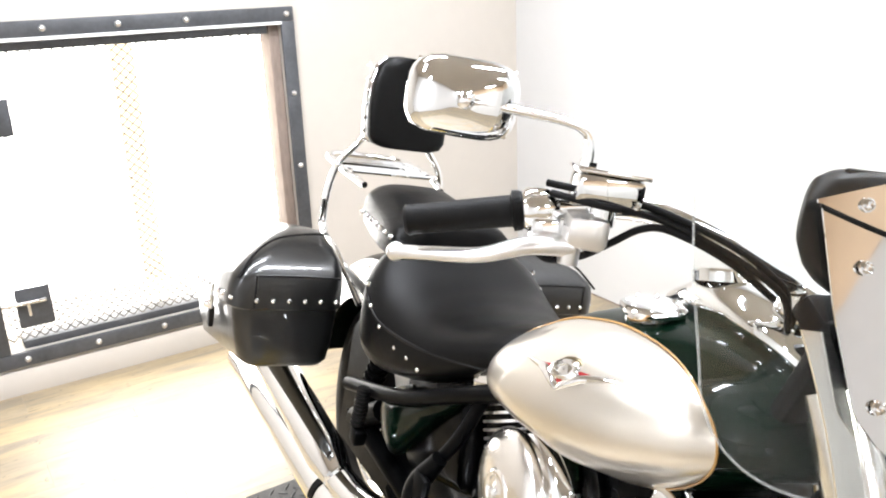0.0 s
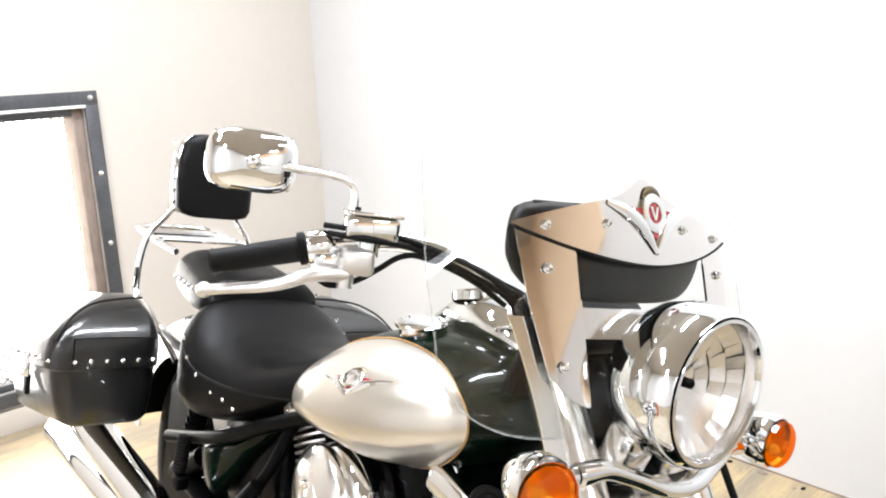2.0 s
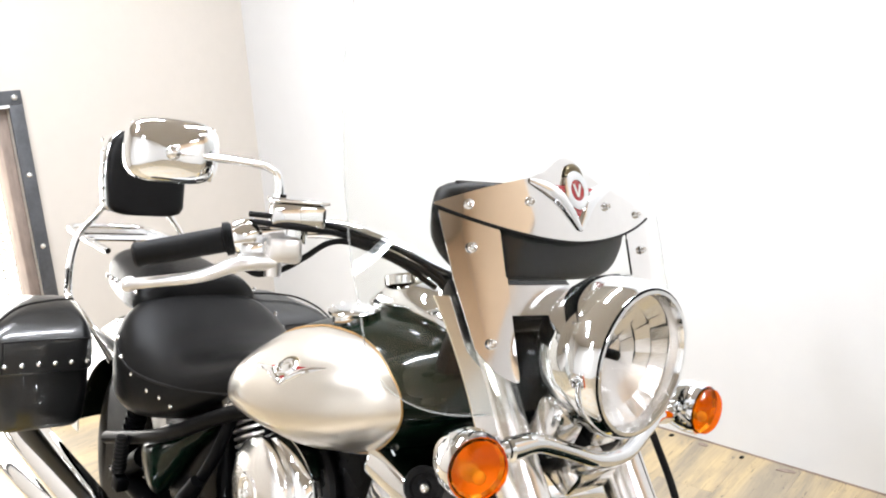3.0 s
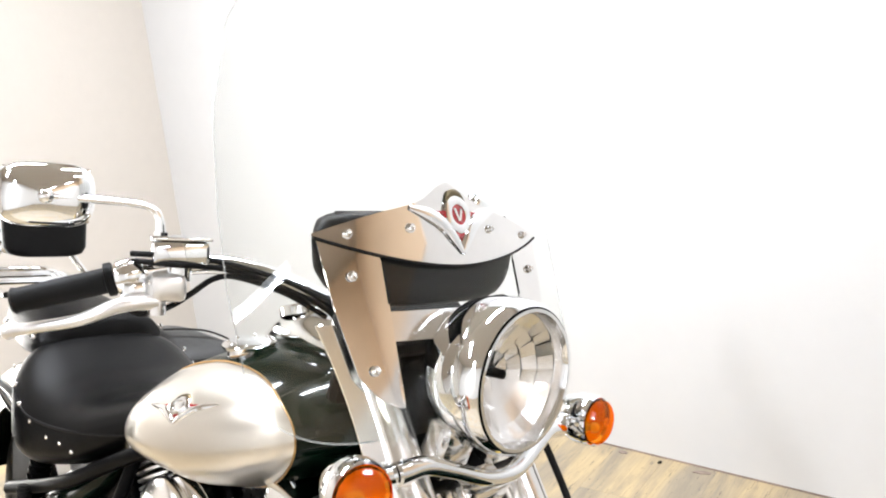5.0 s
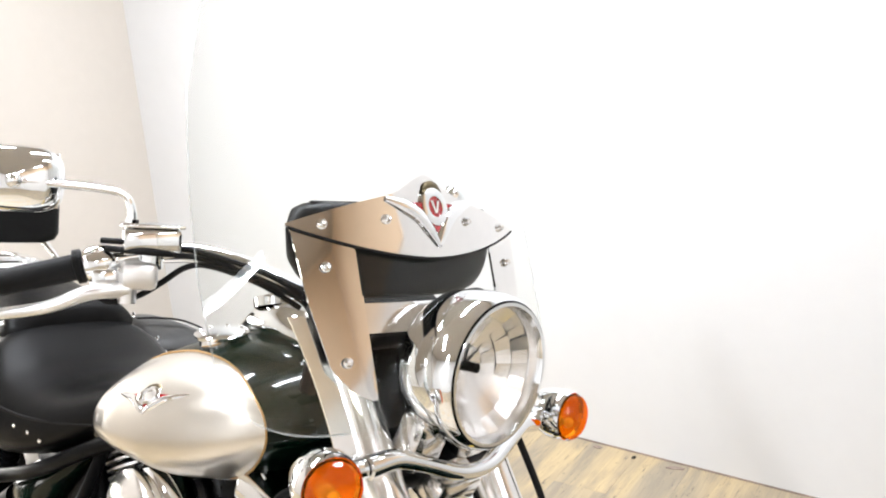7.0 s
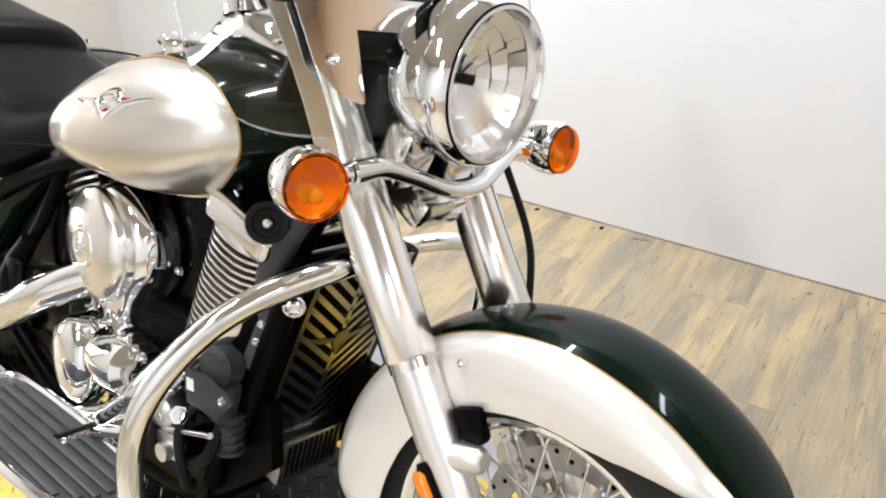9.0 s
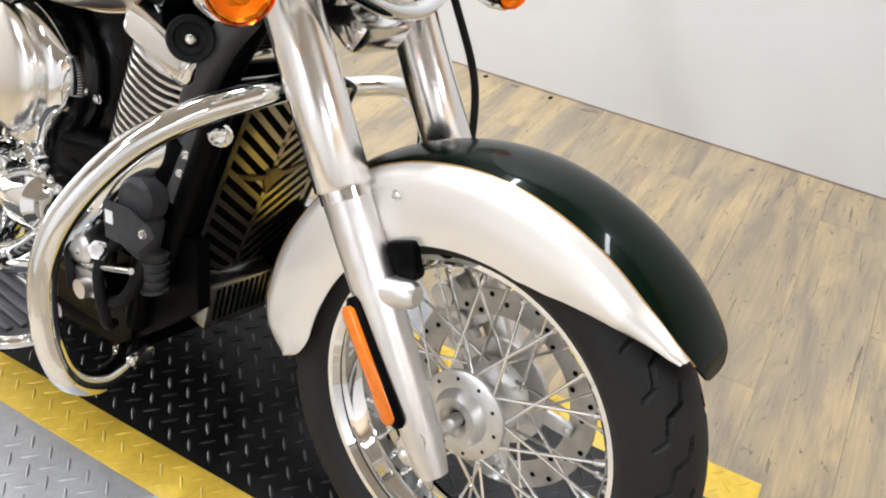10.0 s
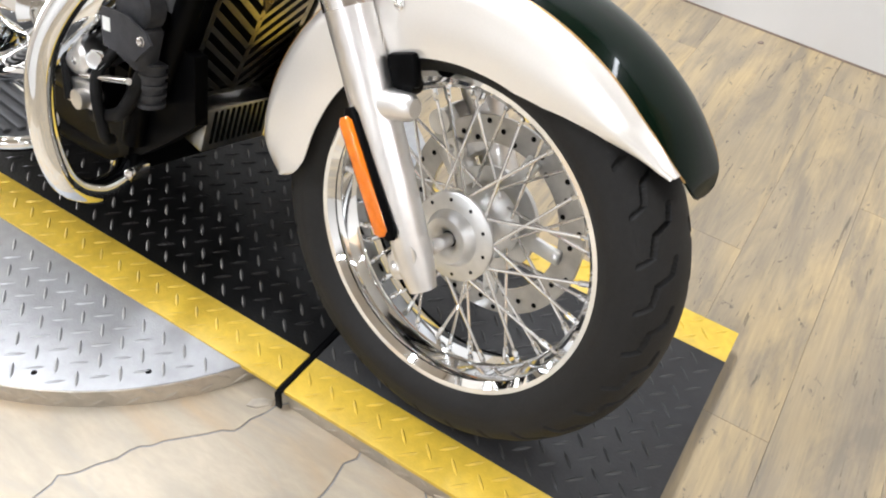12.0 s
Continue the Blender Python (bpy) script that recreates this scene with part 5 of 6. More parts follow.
def bag_shape():
    return loft([bag_ring(*q) for q in ((0.478, -1.585, -1.95, -0.285, -0.425, 0.02), (0.482, -1.568, -1.97, -0.268, -0.448, 0.03), (0.496, -1.557, -1.985, -0.257, -0.466, 0.036), (0.54, -1.551, -1.99, -0.252, -0.478, 0.038), (0.60, -1.550, -1.995, -0.250, -0.490, 0.038), (0.64, -1.551, -1.995, -0.250, -0.494, 0.038))])


def bag_lid():
    levels = ((0.622, -1.5465, -2.0, -0.246, -0.501, 0.042), (0.626, -1.5430, -2.003, -0.243, -0.505, 0.044), (0.664, -1.5430, -2.003, -0.243, -0.504, 0.044), (0.692, -1.5450, -2.0, -0.245, -0.498, 0.044), (0.706, -1.551, -1.995, -0.247, -0.488, 0.044), (0.730, -1.578, -1.98, -0.250, -0.462, 0.040), (0.757, -1.625, -1.96, -0.254, -0.425, 0.036), (0.782, -1.672, -1.93, -0.262, -0.382, 0.030), (0.793, -1.700, -1.91, -0.270, -0.355, 0.026), (0.797, -1.73, -1.88, -0.290, -0.335, 0.015))
    return loft([bag_ring(*q) for q in levels])


for s in (-1, 1):
    shp, lid = bag_shape(), bag_lid()
    if s > 0:
        shp, lid = mirrored(shp, YC), mirrored(lid, YC)
    bag = part("saddlebag", shp, BAGLEATHER, bike, "black leather saddlebag with studded lid", angle=45)
    flap = part("lid", lid, BAGLEATHER, bag, "studded leather lid", angle=34)
    yy = lambda y: y if s < 0 else 2 * YC - y
    for k in range(6):
        part("chrome_stud", stud((-1.5425, yy(-0.268 - 0.036 * k), 0.645), (1, 0, 0), 0.0062), CHROME, flap)
    for x, o in ((-1.568, -0.496), (-1.61, -0.5045), (-1.66, -0.5045), (-1.72, -0.5045), (-1.77, -0.5045), (-1.83, -0.5045), (-1.89, -0.5045)):
        part("chrome_stud", stud((x, yy(o - 0.001), 0.644 - 0.19 * max(-1.59 - x, 0)), (0.35 if x > -1.65 else 0.0, s, 0.25), 0.0062), CHROME, flap)
    part("lid_seam", tube([(-1.5475, yy(-0.262), 0.6985), (-1.5475, yy(-0.36), 0.7005), (-1.5475, yy(-0.455), 0.699)], 0.0022, 6), VINYL, flap)
    part("lid_seam", tube([(-1.552, yy(-0.492), 0.693), (-1.590, yy(-0.452), 0.737), (-1.628, yy(-0.398), 0.763), (-1.648, yy(-0.33), 0.772), (-1.655, yy(-0.27), 0.774)], 0.003, 6), VINYL, flap)
    part("lid_seam", tube([(-1.5445, yy(-0.452), 0.700), (-1.5420, yy(-0.452), 0.66), (-1.5425, yy(-0.452), 0.628)], 0.0018, 6), VINYL, flap)
    latch = part("latch", join(block((-1.735, yy(-0.504), 0.588), (0.034, 0.010, 0.050), (0, 0, 0), 0.004), stud((-1.735, yy(-0.509), 0.573), (0, s, 0), 0.013)), CHROME, bag, "chrome latch")
    part("latch_tab", block((-1.735, yy(-0.500), 0.543), (0.028, 0.012, 0.050), (0, 0, 0), 0.004), RUBBER, latch, "black latch tab")

# rear fender
def rear_fender(s0, s1):
    def fn(u, v):
        a = radians(25 + 155 * u)
        s = s0 + (s1 - s0) * v
        b = s * math.pi / 2
        R = 0.395 - 0.06 * (1 - math.cos(b)) - (0.06 * max(abs(s) - 0.8, 0) / 0.2)
        return (-1.645 + R * math.cos(a), YC + 0.125 * math.sin(b), AXLE_Z + R * math.sin(a) + 0.02)

    return sheet(fn, 30, 12, 0.003)


rf = part("rear_fender", rear_fender(-0.55, 0.55), GREEN, bike, "green and champagne rear fender", angle=60)
part("fender_side", rear_fender(-1.0, -0.56), SILVER, rf, "champagne side", angle=60)
part("fender_side", rear_fender(0.56, 1.0), SILVER, rf, "champagne side", angle=60)
part("fender_strut", tube([(-1.42, -0.165, 0.60), (-1.60, -0.185, 0.66), (-1.85, -0.18, 0.68)], 0.014, 10, flat=0.6), CHROME, bike, "chrome fender strut")

# frame, side covers, engine
part("frame_tube", join(tube([(-0.84, -0.115, 0.700), (-0.98, -0.172, 0.672), (-1.25, -0.205, 0.545), (-1.55, -0.205, 0.445)], 0.016, 12), tube([(-0.98, 0.135, 0.672), (-1.25, 0.165, 0.545), (-1.55, 0.165, 0.445)], 0.016, 12), tube([(-1.02, -0.165, 0.65), (-1.06, -0.18, 0.55), (-1.12, -0.19, 0.46)], 0.013, 10)), SATIN, bike, "satin black frame tube")
part("top_tube", tube([(-0.42, YC, 0.86), (-0.70, YC, 0.80), (-0.98, YC, 0.69), (-1.3, YC, 0.58)], 0.035, 12), BLACK, bike)
for s in (-1, 1):
    part("down_tube", tube([(-0.425, 0.03 * s, 0.80), (-0.47, 0.075 * s, 0.66), (-0.515, 0.105 * s, 0.48), (-0.56, 0.11 * s, 0.32), (-0.62, 0.11 * s, 0.17), (-0.75, 0.11 * s, 0.12), (-1.1, 0.12 * s, 0.12), (-1.4, 0.12 * s, 0.25)], 0.021, 14), SATIN, bike, "satin black frame down tube")
part("engine_block", join(block((-0.84, YC, 0.33), (0.48, 0.25, 0.30), (0, 0, 0), 0.05, 4), block((-1.12, YC, 0.36), (0.28, 0.22, 0.28), (0, 0, 0), 0.05, 4), block((-0.80, YC, 0.58), (0.40, 0.16, 0.26), (0, 0, 0), 0.03, 3)), BLACK, bike, "black engine cases")


def cylinder(foot, head, w, d, count, name, chrome_head):
    foot, head = Vector(foot), Vector(head)
    up = (head - foot).normalized()
    fwd = Vector((up.z, 0, -up.x))
    cyl = part(name, block((foot + head) / 2, (w * 1.7, d * 1.7, (head - foot).length), (0, math.degrees(math.atan2(up.x, up.z)), 0), 0.02, 3), SATIN, bike, "finned black engine cylinder with bright fin edges")
    for k in range(count):
        c = foot + (head - foot) * (k + 0.5) / count
        ring = []
        for q in range(28):
            a = 2 * math.pi * q / 28
            ca, sa = math.cos(a), math.sin(a)
            ring.append(c + fwd * w * math.copysign(abs(ca) ** 0.7, ca) + Vector((0, d * math.copysign(abs(sa) ** 0.7, sa), 0)))
        part("cooling_fin", loft([[p - up * 0.0024 for p in ring], [p + up * 0.0024 for p in ring]]), ALLOY, cyl)
    hd = head + up * 0.020
    part("rocker_cover", block(hd, (w * 1.9, d * 1.95, 0.058), (0, math.degrees(math.atan2(up.x, up.z)), 0), 0.016, 4), CHROME if chrome_head else BLACK, cyl, "chrome rocker cover")
    return cyl


cylinder((-0.600, YC, 0.455), (-0.535, YC, 0.665), 0.080, 0.145, 17, "cylinder_front", True)
cylinder((-0.93, YC, 0.455), (-1.03, YC, 0.655), 0.075, 0.135, 15, "cylinder_rear", True)
bpy.data.objects["cylinder_front"].name = "cylinder"
bpy.data.objects["cylinder_rear"].name = "cylinder"

def domed(outline, y0, high, steps=5):
    """A cushion-shaped cover over an outline in the bike's side plane."""
    loop = closed_curve(outline, 4)
    mx, mz = sum(p.x for p in loop) / len(loop), sum(p.y for p in loop) / len(loop)
    rings = []
    for i in range(steps + 1):
        q = i / steps
        k, d = 1 - 0.92 * (1 - math.cos(q * math.pi / 2)), high * math.sin(q * math.pi / 2)
        rings.append([(mx + (p.x - mx) * k, y0 - d, mz + (p.y - mz) * k) for p in loop])
    return loft(rings)


def teardrop(cx, cz, r, tail, tip):
    """Outline of a round cover that narrows to a tail below."""
    out = [(cx + r * math.cos(radians(a)), cz + r * math.sin(radians(a))) for a in range(-25, 206, 11)]
    return out + [(cx - 0.56 * r, cz - 0.86 * r), (cx - tip - 0.008, cz - tail * 0.86), (cx - tip * 0.4, cz - tail), (cx + tip * 0.5, cz - tail), (cx + tip + 0.004, cz - tail * 0.86), (cx + 0.60 * r, cz - 0.82 * r)]


def teardrop_cover(cx, cz, r, tail, tip, levels):
    """The outline carried outward through (y, share of its size) levels."""
    loop = closed_curve(teardrop(cx, cz, r, tail, tip), 3)
    return loft([[(cx + (p.x - cx) * k, y, cz + (p.y - cz) * k) for p in loop] for y, k in levels])


air = part("air_cleaner", revolve([(0.024, 0.0), (0.024, 0.010), (0.021, 0.014), (0.0205, 0.026), (0.0235, 0.029), (0.0245, 0.032), (0.0235, 0.036), (0.0205, 0.039), (0.018, 0.062), (0.013, 0.084), (0.006, 0.097), (-0.001, 0.1035), (-0.009, 0.105), (-0.012, 0.102), (-0.030, 0.098)], (-0.876, -0.184, 0.549), (-0.08, -0.997, 0.0), 64), SATINCHROME, bike, "round chrome air cleaner cover")
part("air_cleaner_body", teardrop_cover(-0.856, 0.553, 0.113, 0.172, 0.050, ((-0.085, 1.02), (-0.125, 1.0), (-0.145, 0.97), (-0.160, 0.91), (-0.169, 0.82), (-0.173, 0.68))), CHROME, air, "teardrop chrome air cleaner body", angle=50)
for k in range(3):
    part("body_flute", tube([(-0.832 + 0.020 * k, -0.150 + 0.006 * k, 0.478), (-0.838 + 0.015 * k, -0.150 + 0.006 * k, 0.440), (-0.846 + 0.012 * k, -0.142 + 0.006 * k, 0.402)], [0.004, 0.0065, 0.004], 10), CHROME, air)
part("air_cleaner_plate", teardrop_cover(-0.850, 0.558, 0.128, 0.212, 0.058, ((-0.080, 1.0), (-0.108, 1.0), (-0.113, 0.98))), BLACK, air, "glossy black backing plate")
part("centre_bolt", bolt((-0.878, -0.207, 0.549), (-0.08, -0.997, 0), 0.008), CHROME, air)
lower = part("clutch_cover", loft([[(-0.915 + rx * math.cos(2 * math.pi * k / 36) + 0.12 * (y + 0.24), y - 0.12 * rx * math.cos(2 * math.pi * k / 36), 0.318 + rz * math.sin(2 * math.pi * k / 36)) for k in range(36)] for y, rx, rz in ((-0.230, 0.014, 0.016), (-0.229, 0.040, 0.044), (-0.222, 0.062, 0.068), (-0.212, 0.074, 0.080), (-0.200, 0.079, 0.085), (-0.15, 0.081, 0.087))]), CHROME, bike, "oval chrome engine cover")
part("cover_rim", loft([[(-0.885 + rx * math.cos(2 * math.pi * k / 36), y - 0.2 * rx * math.cos(2 * math.pi * k / 36), 0.328 + rz * math.sin(2 * math.pi * k / 36)) for k in range(36)] for y, rx, rz in ((-0.165, 0.082, 0.118), (-0.155, 0.090, 0.126), (-0.12, 0.092, 0.128))]), CHROME, lower)
for k in range(10):
    a = 2 * math.pi * k / 10
    part("cover_bolt", bolt((-0.885 + 0.086 * math.cos(a), -0.166 - 0.017 * math.cos(a), 0.328 + 0.12 * math.sin(a)), (0, -1, 0), 0.005), CHROME, lower)
part("cam_cover", join(tube([(-0.850, -0.165, 0.345), (-0.835, -0.170, 0.350), (-0.760, -0.185, 0.365), (-0.725, -0.190, 0.372), (-0.712, -0.192, 0.375)], [0.034, 0.054, 0.056, 0.050, 0.034], 28, smooth=False), tube([(-0.74, -0.12, 0.30), (-0.74, -0.165, 0.30)], [0.042, 0.038], 24, smooth=False)), CHROME, bike, "chrome cam covers")
for bx, bz in ((-0.727, 0.536),):
    part("engine_bolt", bolt((bx, -0.110, bz), (0, -1, 0), 0.007), CHROME, bike)
horn = part("horn", revolve([(0.010, 0.0), (0.011, 0.008), (0.005, 0.011), (0.005, 0.019), (0.009, 0.022), (0.009, 0.029), (0.003, 0.031), (-0.02, 0.028), (-0.03, 0.02)], (-0.446, -0.165, 0.712), (0.75, -0.6, 0.2), 32), RUBBER, bike, "round black horn")
part("horn_nut", stud((-0.4365, -0.1725, 0.7145), (0.75, -0.6, 0.2), 0.008), STEEL, horn)
cover = part("side_cover", domed([(-1.44, 0.455), (-1.36, 0.505), (-1.275, 0.550), (-1.18, 0.590), (-1.095, 0.618), (-1.12, 0.575), (-1.165, 0.535), (-1.215, 0.485), (-1.265, 0.430), (-1.32, 0.378), (-1.37, 0.362), (-1.42, 0.395)], -0.155, 0.040), GREEN, bike, "dark green triangular side cover", angle=60)
part("cover_trim", tube([(-1.445, -0.160, 0.462), (-1.365, -0.162, 0.512), (-1.30, -0.162, 0.545)], 0.005, 8), CHROME, cover)
# Added black sheet; keeps the gap beside the rear wheel dark.
part("inner_panel", extruded([(-1.78, 0.50), (-1.70, 0.58), (-1.50, 0.62), (-1.28, 0.62), (-1.16, 0.52), (-1.12, 0.20), (-1.78, 0.20)], lambda a, b, d: (a, -0.105 - d, b), 0.012), SATIN, bike, "black filler panel added to keep the gap dark")
for bx, bz in ((-1.44, 0.405), (-1.50, 0.345), (-1.40, 0.30), (-1.56, 0.42)):
    part("panel_bolt", bolt((bx, -0.118, bz), (0, -1, 0), 0.008), STEEL, bike)
part("shock_absorber", join(tube([(-1.50, -0.145, 0.56), (-1.60, -0.140, 0.33)], 0.018, 14, smooth=False), *[tube([(-1.515 - 0.0085 * k, -0.1445, 0.525 - 0.020 * k), (-1.518 - 0.0085 * k, -0.1445, 0.518 - 0.020 * k)], 0.026, 14, smooth=False) for k in range(8)]), SATIN, bike, "black coil shock absorber")
part("battery_box", block((-1.22, YC, 0.50), (0.28, 0.26, 0.24), (0, -16, 0), 0.03, 3), BLACK, bike, "black inner side panels")
part("rear_linkage", join(tube([(-1.45, -0.15, 0.42), (-1.62, -0.14, 0.32)], 0.028, 12, smooth=False), tube([(-1.2, -0.12, 0.27), (-1.645, -0.13, 0.317)], 0.026, 12, smooth=False), tube([(-1.645, -0.16, 0.317), (-1.645, 0.14, 0.317)], 0.014, 10, smooth=False)), SATIN, bike, "black swing arm")
peg = part("passenger_peg", tube([(-1.400, -0.228, 0.50), (-1.395, -0.236, 0.415)], 0.0135, 12, smooth=False), RUBBER, bike, "folded black ribbed foot peg")
for k in range(10):
    p = Vector((-1.400, -0.228, 0.50)).lerp(Vector((-1.395, -0.236, 0.415)), (k + 0.5) / 10)
    part("rib", tube([p + Vector((0, 0, 0.0025)), p - Vector((0, 0, 0.0025))], 0.0165, 12, smooth=False), RUBBER, peg)
part("peg_hinge", block((-1.39, -0.232, 0.392), (0.036, 0.030, 0.034), (0, 10, 0), 0.006), SATIN, bike)
part("brake_bracket", join(tube([(-1.08, -0.20, 0.50), (-1.12, -0.215, 0.42), (-1.10, -0.22, 0.33)], [0.016, 0.024, 0.028], 12), block((-1.10, -0.222, 0.40), (0.05, 0.02, 0.13), (0, 8, 0), 0.01)), SATIN, bike, "black foot bracket")

# exhaust
part("exhaust_header", tube([(-0.520, -0.10, 0.545), (-0.560, -0.150, 0.500), (-0.632, -0.195, 0.400), (-0.725, -0.215, 0.292), (-0.84, -0.22, 0.222), (-0.93, -0.222, 0.190), (-1.05, -0.222, 0.178), (-1.30, -0.235, 0.205)], 0.034, 20), CHROME, bike, "chrome exhaust header")
part("exhaust_header", tube([(-0.90, -0.165, 0.482), (-0.99, -0.215, 0.428), (-1.08, -0.225, 0.370), (-1.17, -0.230, 0.318), (-1.29, -0.245, 0.285), (-1.45, -0.255, 0.275)], 0.036, 20), CHROME, bike, "chrome exhaust header")
muff = part("muffler", tube([(-1.26, -0.240, 0.212), (-1.34, -0.246, 0.216), (-1.42, -0.252, 0.220), (-1.9, -0.278, 0.248), (-2.16, -0.292, 0.265), (-2.17, -0.292, 0.266)], [0.032, 0.042, 0.050, 0.052, 0.050, 0.042], 28, smooth=False), CHROME, bike, "long chrome muffler")
muff2 = part("muffler", tube([(-1.40, -0.258, 0.285), (-1.48, -0.262, 0.300), (-1.9, -0.285, 0.358), (-2.10, -0.295, 0.385), (-2.11, -0.295, 0.386)], [0.034, 0.048, 0.050, 0.048, 0.040], 28, smooth=False), CHROME, bike, "long chrome muffler")
part("heat_band", tube([(-1.43, -0.2525, 0.2205), (-1.45, -0.2535, 0.2215)], 0.0535, 24, smooth=False), SATIN, muff)

# engine guard
for s in (-1, 1):
    left = [(-0.50, 0.10, 0.600), (-0.526, 0.20, 0.588), (-0.522, 0.25, 0.586), (-0.500, 0.31, 0.590), (-0.487, 0.360, 0.583), (-0.471, 0.396, 0.556), (-0.459, 0.407, 0.520), (-0.445, 0.400, 0.478), (-0.445, 0.385, 0.39), (-0.455, 0.355, 0.28), (-0.480, 0.29, 0.205), (-0.53, 0.20, 0.19)]
    g = part("engine_guard", tube(left if s > 0 else [(-0.338, 0.055 * s, 0.676), (-0.338, 0.08 * s, 0.675), (-0.345, 0.12 * s, 0.668), (-0.385, 0.20 * s, 0.635), (-0.425, 0.265 * s, 0.585), (-0.462, 0.318 * s, 0.505), (-0.484, 0.342 * s, 0.420), (-0.480, 0.345 * s, 0.325), (-0.468, 0.325 * s, 0.243), (-0.480, 0.272 * s, 0.200), (-0.505, 0.215 * s, 0.188), (-0.53, 0.185 * s, 0.190)], 0.0185, 20), CHROME, bike, "curved chrome engine guard bar")
    part("guard_clamp", join(block((-0.525, 0.175 * s, 0.188), (0.04, 0.05, 0.03), (0, 0, 0), 0.006), stud((-0.50, 0.195 * s, 0.196), (1, 0, 0), 0.011)), STEEL, g)
    if s < 0:
        part("guard_clamp", bolt((-0.420, 0.125 * s, 0.585), (0.7, 0.7 * s, 0), 0.014), CHROME, g)

# radiator with slotted guard
RAD_TOP, RAD_LOW = Vector((-0.400, 0.0, 0.640)), Vector((-0.515, 0.0, 0.300))
rd = (RAD_TOP - RAD_LOW).normalized()
rn = Vector((rd.z, 0, -rd.x))


def on_radiator(y, h, out=0.0):
    """y across, h from 0 at the foot to 1 at the top."""
    return RAD_LOW.lerp(RAD_TOP, h) + Vector((0, y, 0)) + rn * out


radiator = part("radiator", block((RAD_TOP + RAD_LOW) / 2 - rn * 0.024, (0.040, 0.235, 0.36), (0, math.degrees(math.atan2(rd.x, rd.z)), 0), 0.008), SATIN, bike, "black radiator behind a slotted steel guard")
part("radiator_tank", join(tube([on_radiator(-0.122, 0.04, -0.02), on_radiator(-0.122, 0.96, -0.02)], 0.020, 12, smooth=False), tube([on_radiator(0.122, 0.04, -0.02), on_radiator(0.122, 0.96, -0.02)], 0.020, 12, smooth=False)), SATIN, radiator)
GW = 0.098


def strip(p, q, w):
    """A flat bar of the guard between two (y, h) places."""
    a, b = on_radiator(*p, 0.006), on_radiator(*q, 0.006)
    side = (b - a).normalized().cross(rn) * w / 2
    v = [a - side, a + side, b + side, b - side]
    v += [x + rn * 0.002 for x in v]
    return v, [(0, 1, 2, 3), (7, 6, 5, 4), (0, 4, 5, 1), (1, 5, 6, 2), (2, 6, 7, 3), (3, 7, 4, 0)]


guard = part("radiator_guard", join(strip((-GW, 0.02), (GW, 0.02), 0.012), strip((-GW, 0.985), (GW, 0.985), 0.012), strip((-GW, 0.0), (-GW, 1.0), 0.010), strip((GW, 0.0), (GW, 1.0), 0.010), strip((0, 0.0), (0, 1.0), 0.010)), GUARDSTEEL, radiator, "polished steel guard with chevron slots")
for k in range(15):
    h = -0.12 + 0.078 * k
    for s in (-1, 1):
        h0, h1 = h, h + 0.24
        y0, y1 = 0.0, GW
        if h0 < 0.02:
            y0 = (0.02 - h0) / (h1 - h0) * GW
            h0 = 0.02
        if h1 > 0.98:
            y1 = y0 + (0.98 - h0) / (h1 - h0) * (GW - y0)
            h1 = 0.98
        if h1 > h0:
            part("guard_bar", strip((s * y0, h0), (s * y1, h1), 0.0095), GUARDSTEEL, guard)
def badge_at(a, b, d):
    return on_radiator(a, b, 0.009 + d)


part("guard_badge", join(*[extruded([(0.078 * q, 0.635), (0.045 * q, 0.605), (0.012 * q, 0.590), (0.012 * q, 0.565), (0.040 * q, 0.575), (0.065 * q, 0.600)], badge_at, 0.002) for q in (-1, 1)], extruded([(0.017 * math.cos(k * math.pi / 10), 0.575 + 0.052 * math.sin(k * math.pi / 10)) for k in range(20)], badge_at, 0.003), extruded([(-0.009, 0.53), (0.0, 0.475), (0.009, 0.53)], badge_at, 0.002)), BRONZE, guard, "plain winged badge")
pan = part("oil_cooler_cover", block((-0.527, 0.020, 0.238), (0.048, 0.140, 0.088), (0, 8, 0), 0.005), DISCSTEEL, bike, "slotted alloy cover under the radiator")
for k in range(10):
    part("slot", block((-0.5020, -0.034 + 0.0122 * k, 0.240), (0.004, 0.006, 0.066), (0, 8, 0), 0.0015), SATIN, pan)
for y in (-0.112, 0.112):
    part("frame_gusset", extruded([(-0.455, 0.40), (-0.440, 0.292), (-0.500, 0.235), (-0.570, 0.176), (-0.660, 0.118), (-0.86, 0.108), (-0.86, 0.17), (-0.62, 0.24), (-0.52, 0.40)], lambda a, b, d: (a, y - 0.012 + d, b), 0.024), SATIN, bike, "black lower frame gusset")
part("oil_sump", loft([[(cx + sx * hx, YC + sy * hy, z) for sx, sy in ((1, 1), (-1, 1), (-1, -1), (1, -1))] for z, cx, hx, hy in ((0.105, -0.79, 0.15, 0.075), (0.115, -0.79, 0.175, 0.10), (0.20, -0.78, 0.20, 0.118), (0.32, -0.77, 0.20, 0.118))]), SATIN, bike, "black engine sump")
part("cross_tube", tube([(-0.585, -0.11, 0.20), (-0.575, 0.11, 0.20)], 0.016, 12, smooth=False), SATIN, bike, "black frame cross tube")
relay = part("relay_bracket", extruded([(-0.580, 0.440), (-0.520, 0.450), (-0.470, 0.440), (-0.456, 0.428), (-0.475, 0.408), (-0.490, 0.390), (-0.566, 0.384)], lambda a, b, d: (a, -0.196 - d, b), 0.004), HORNGREY, bike, "dark grey bracket plate with a sticker")
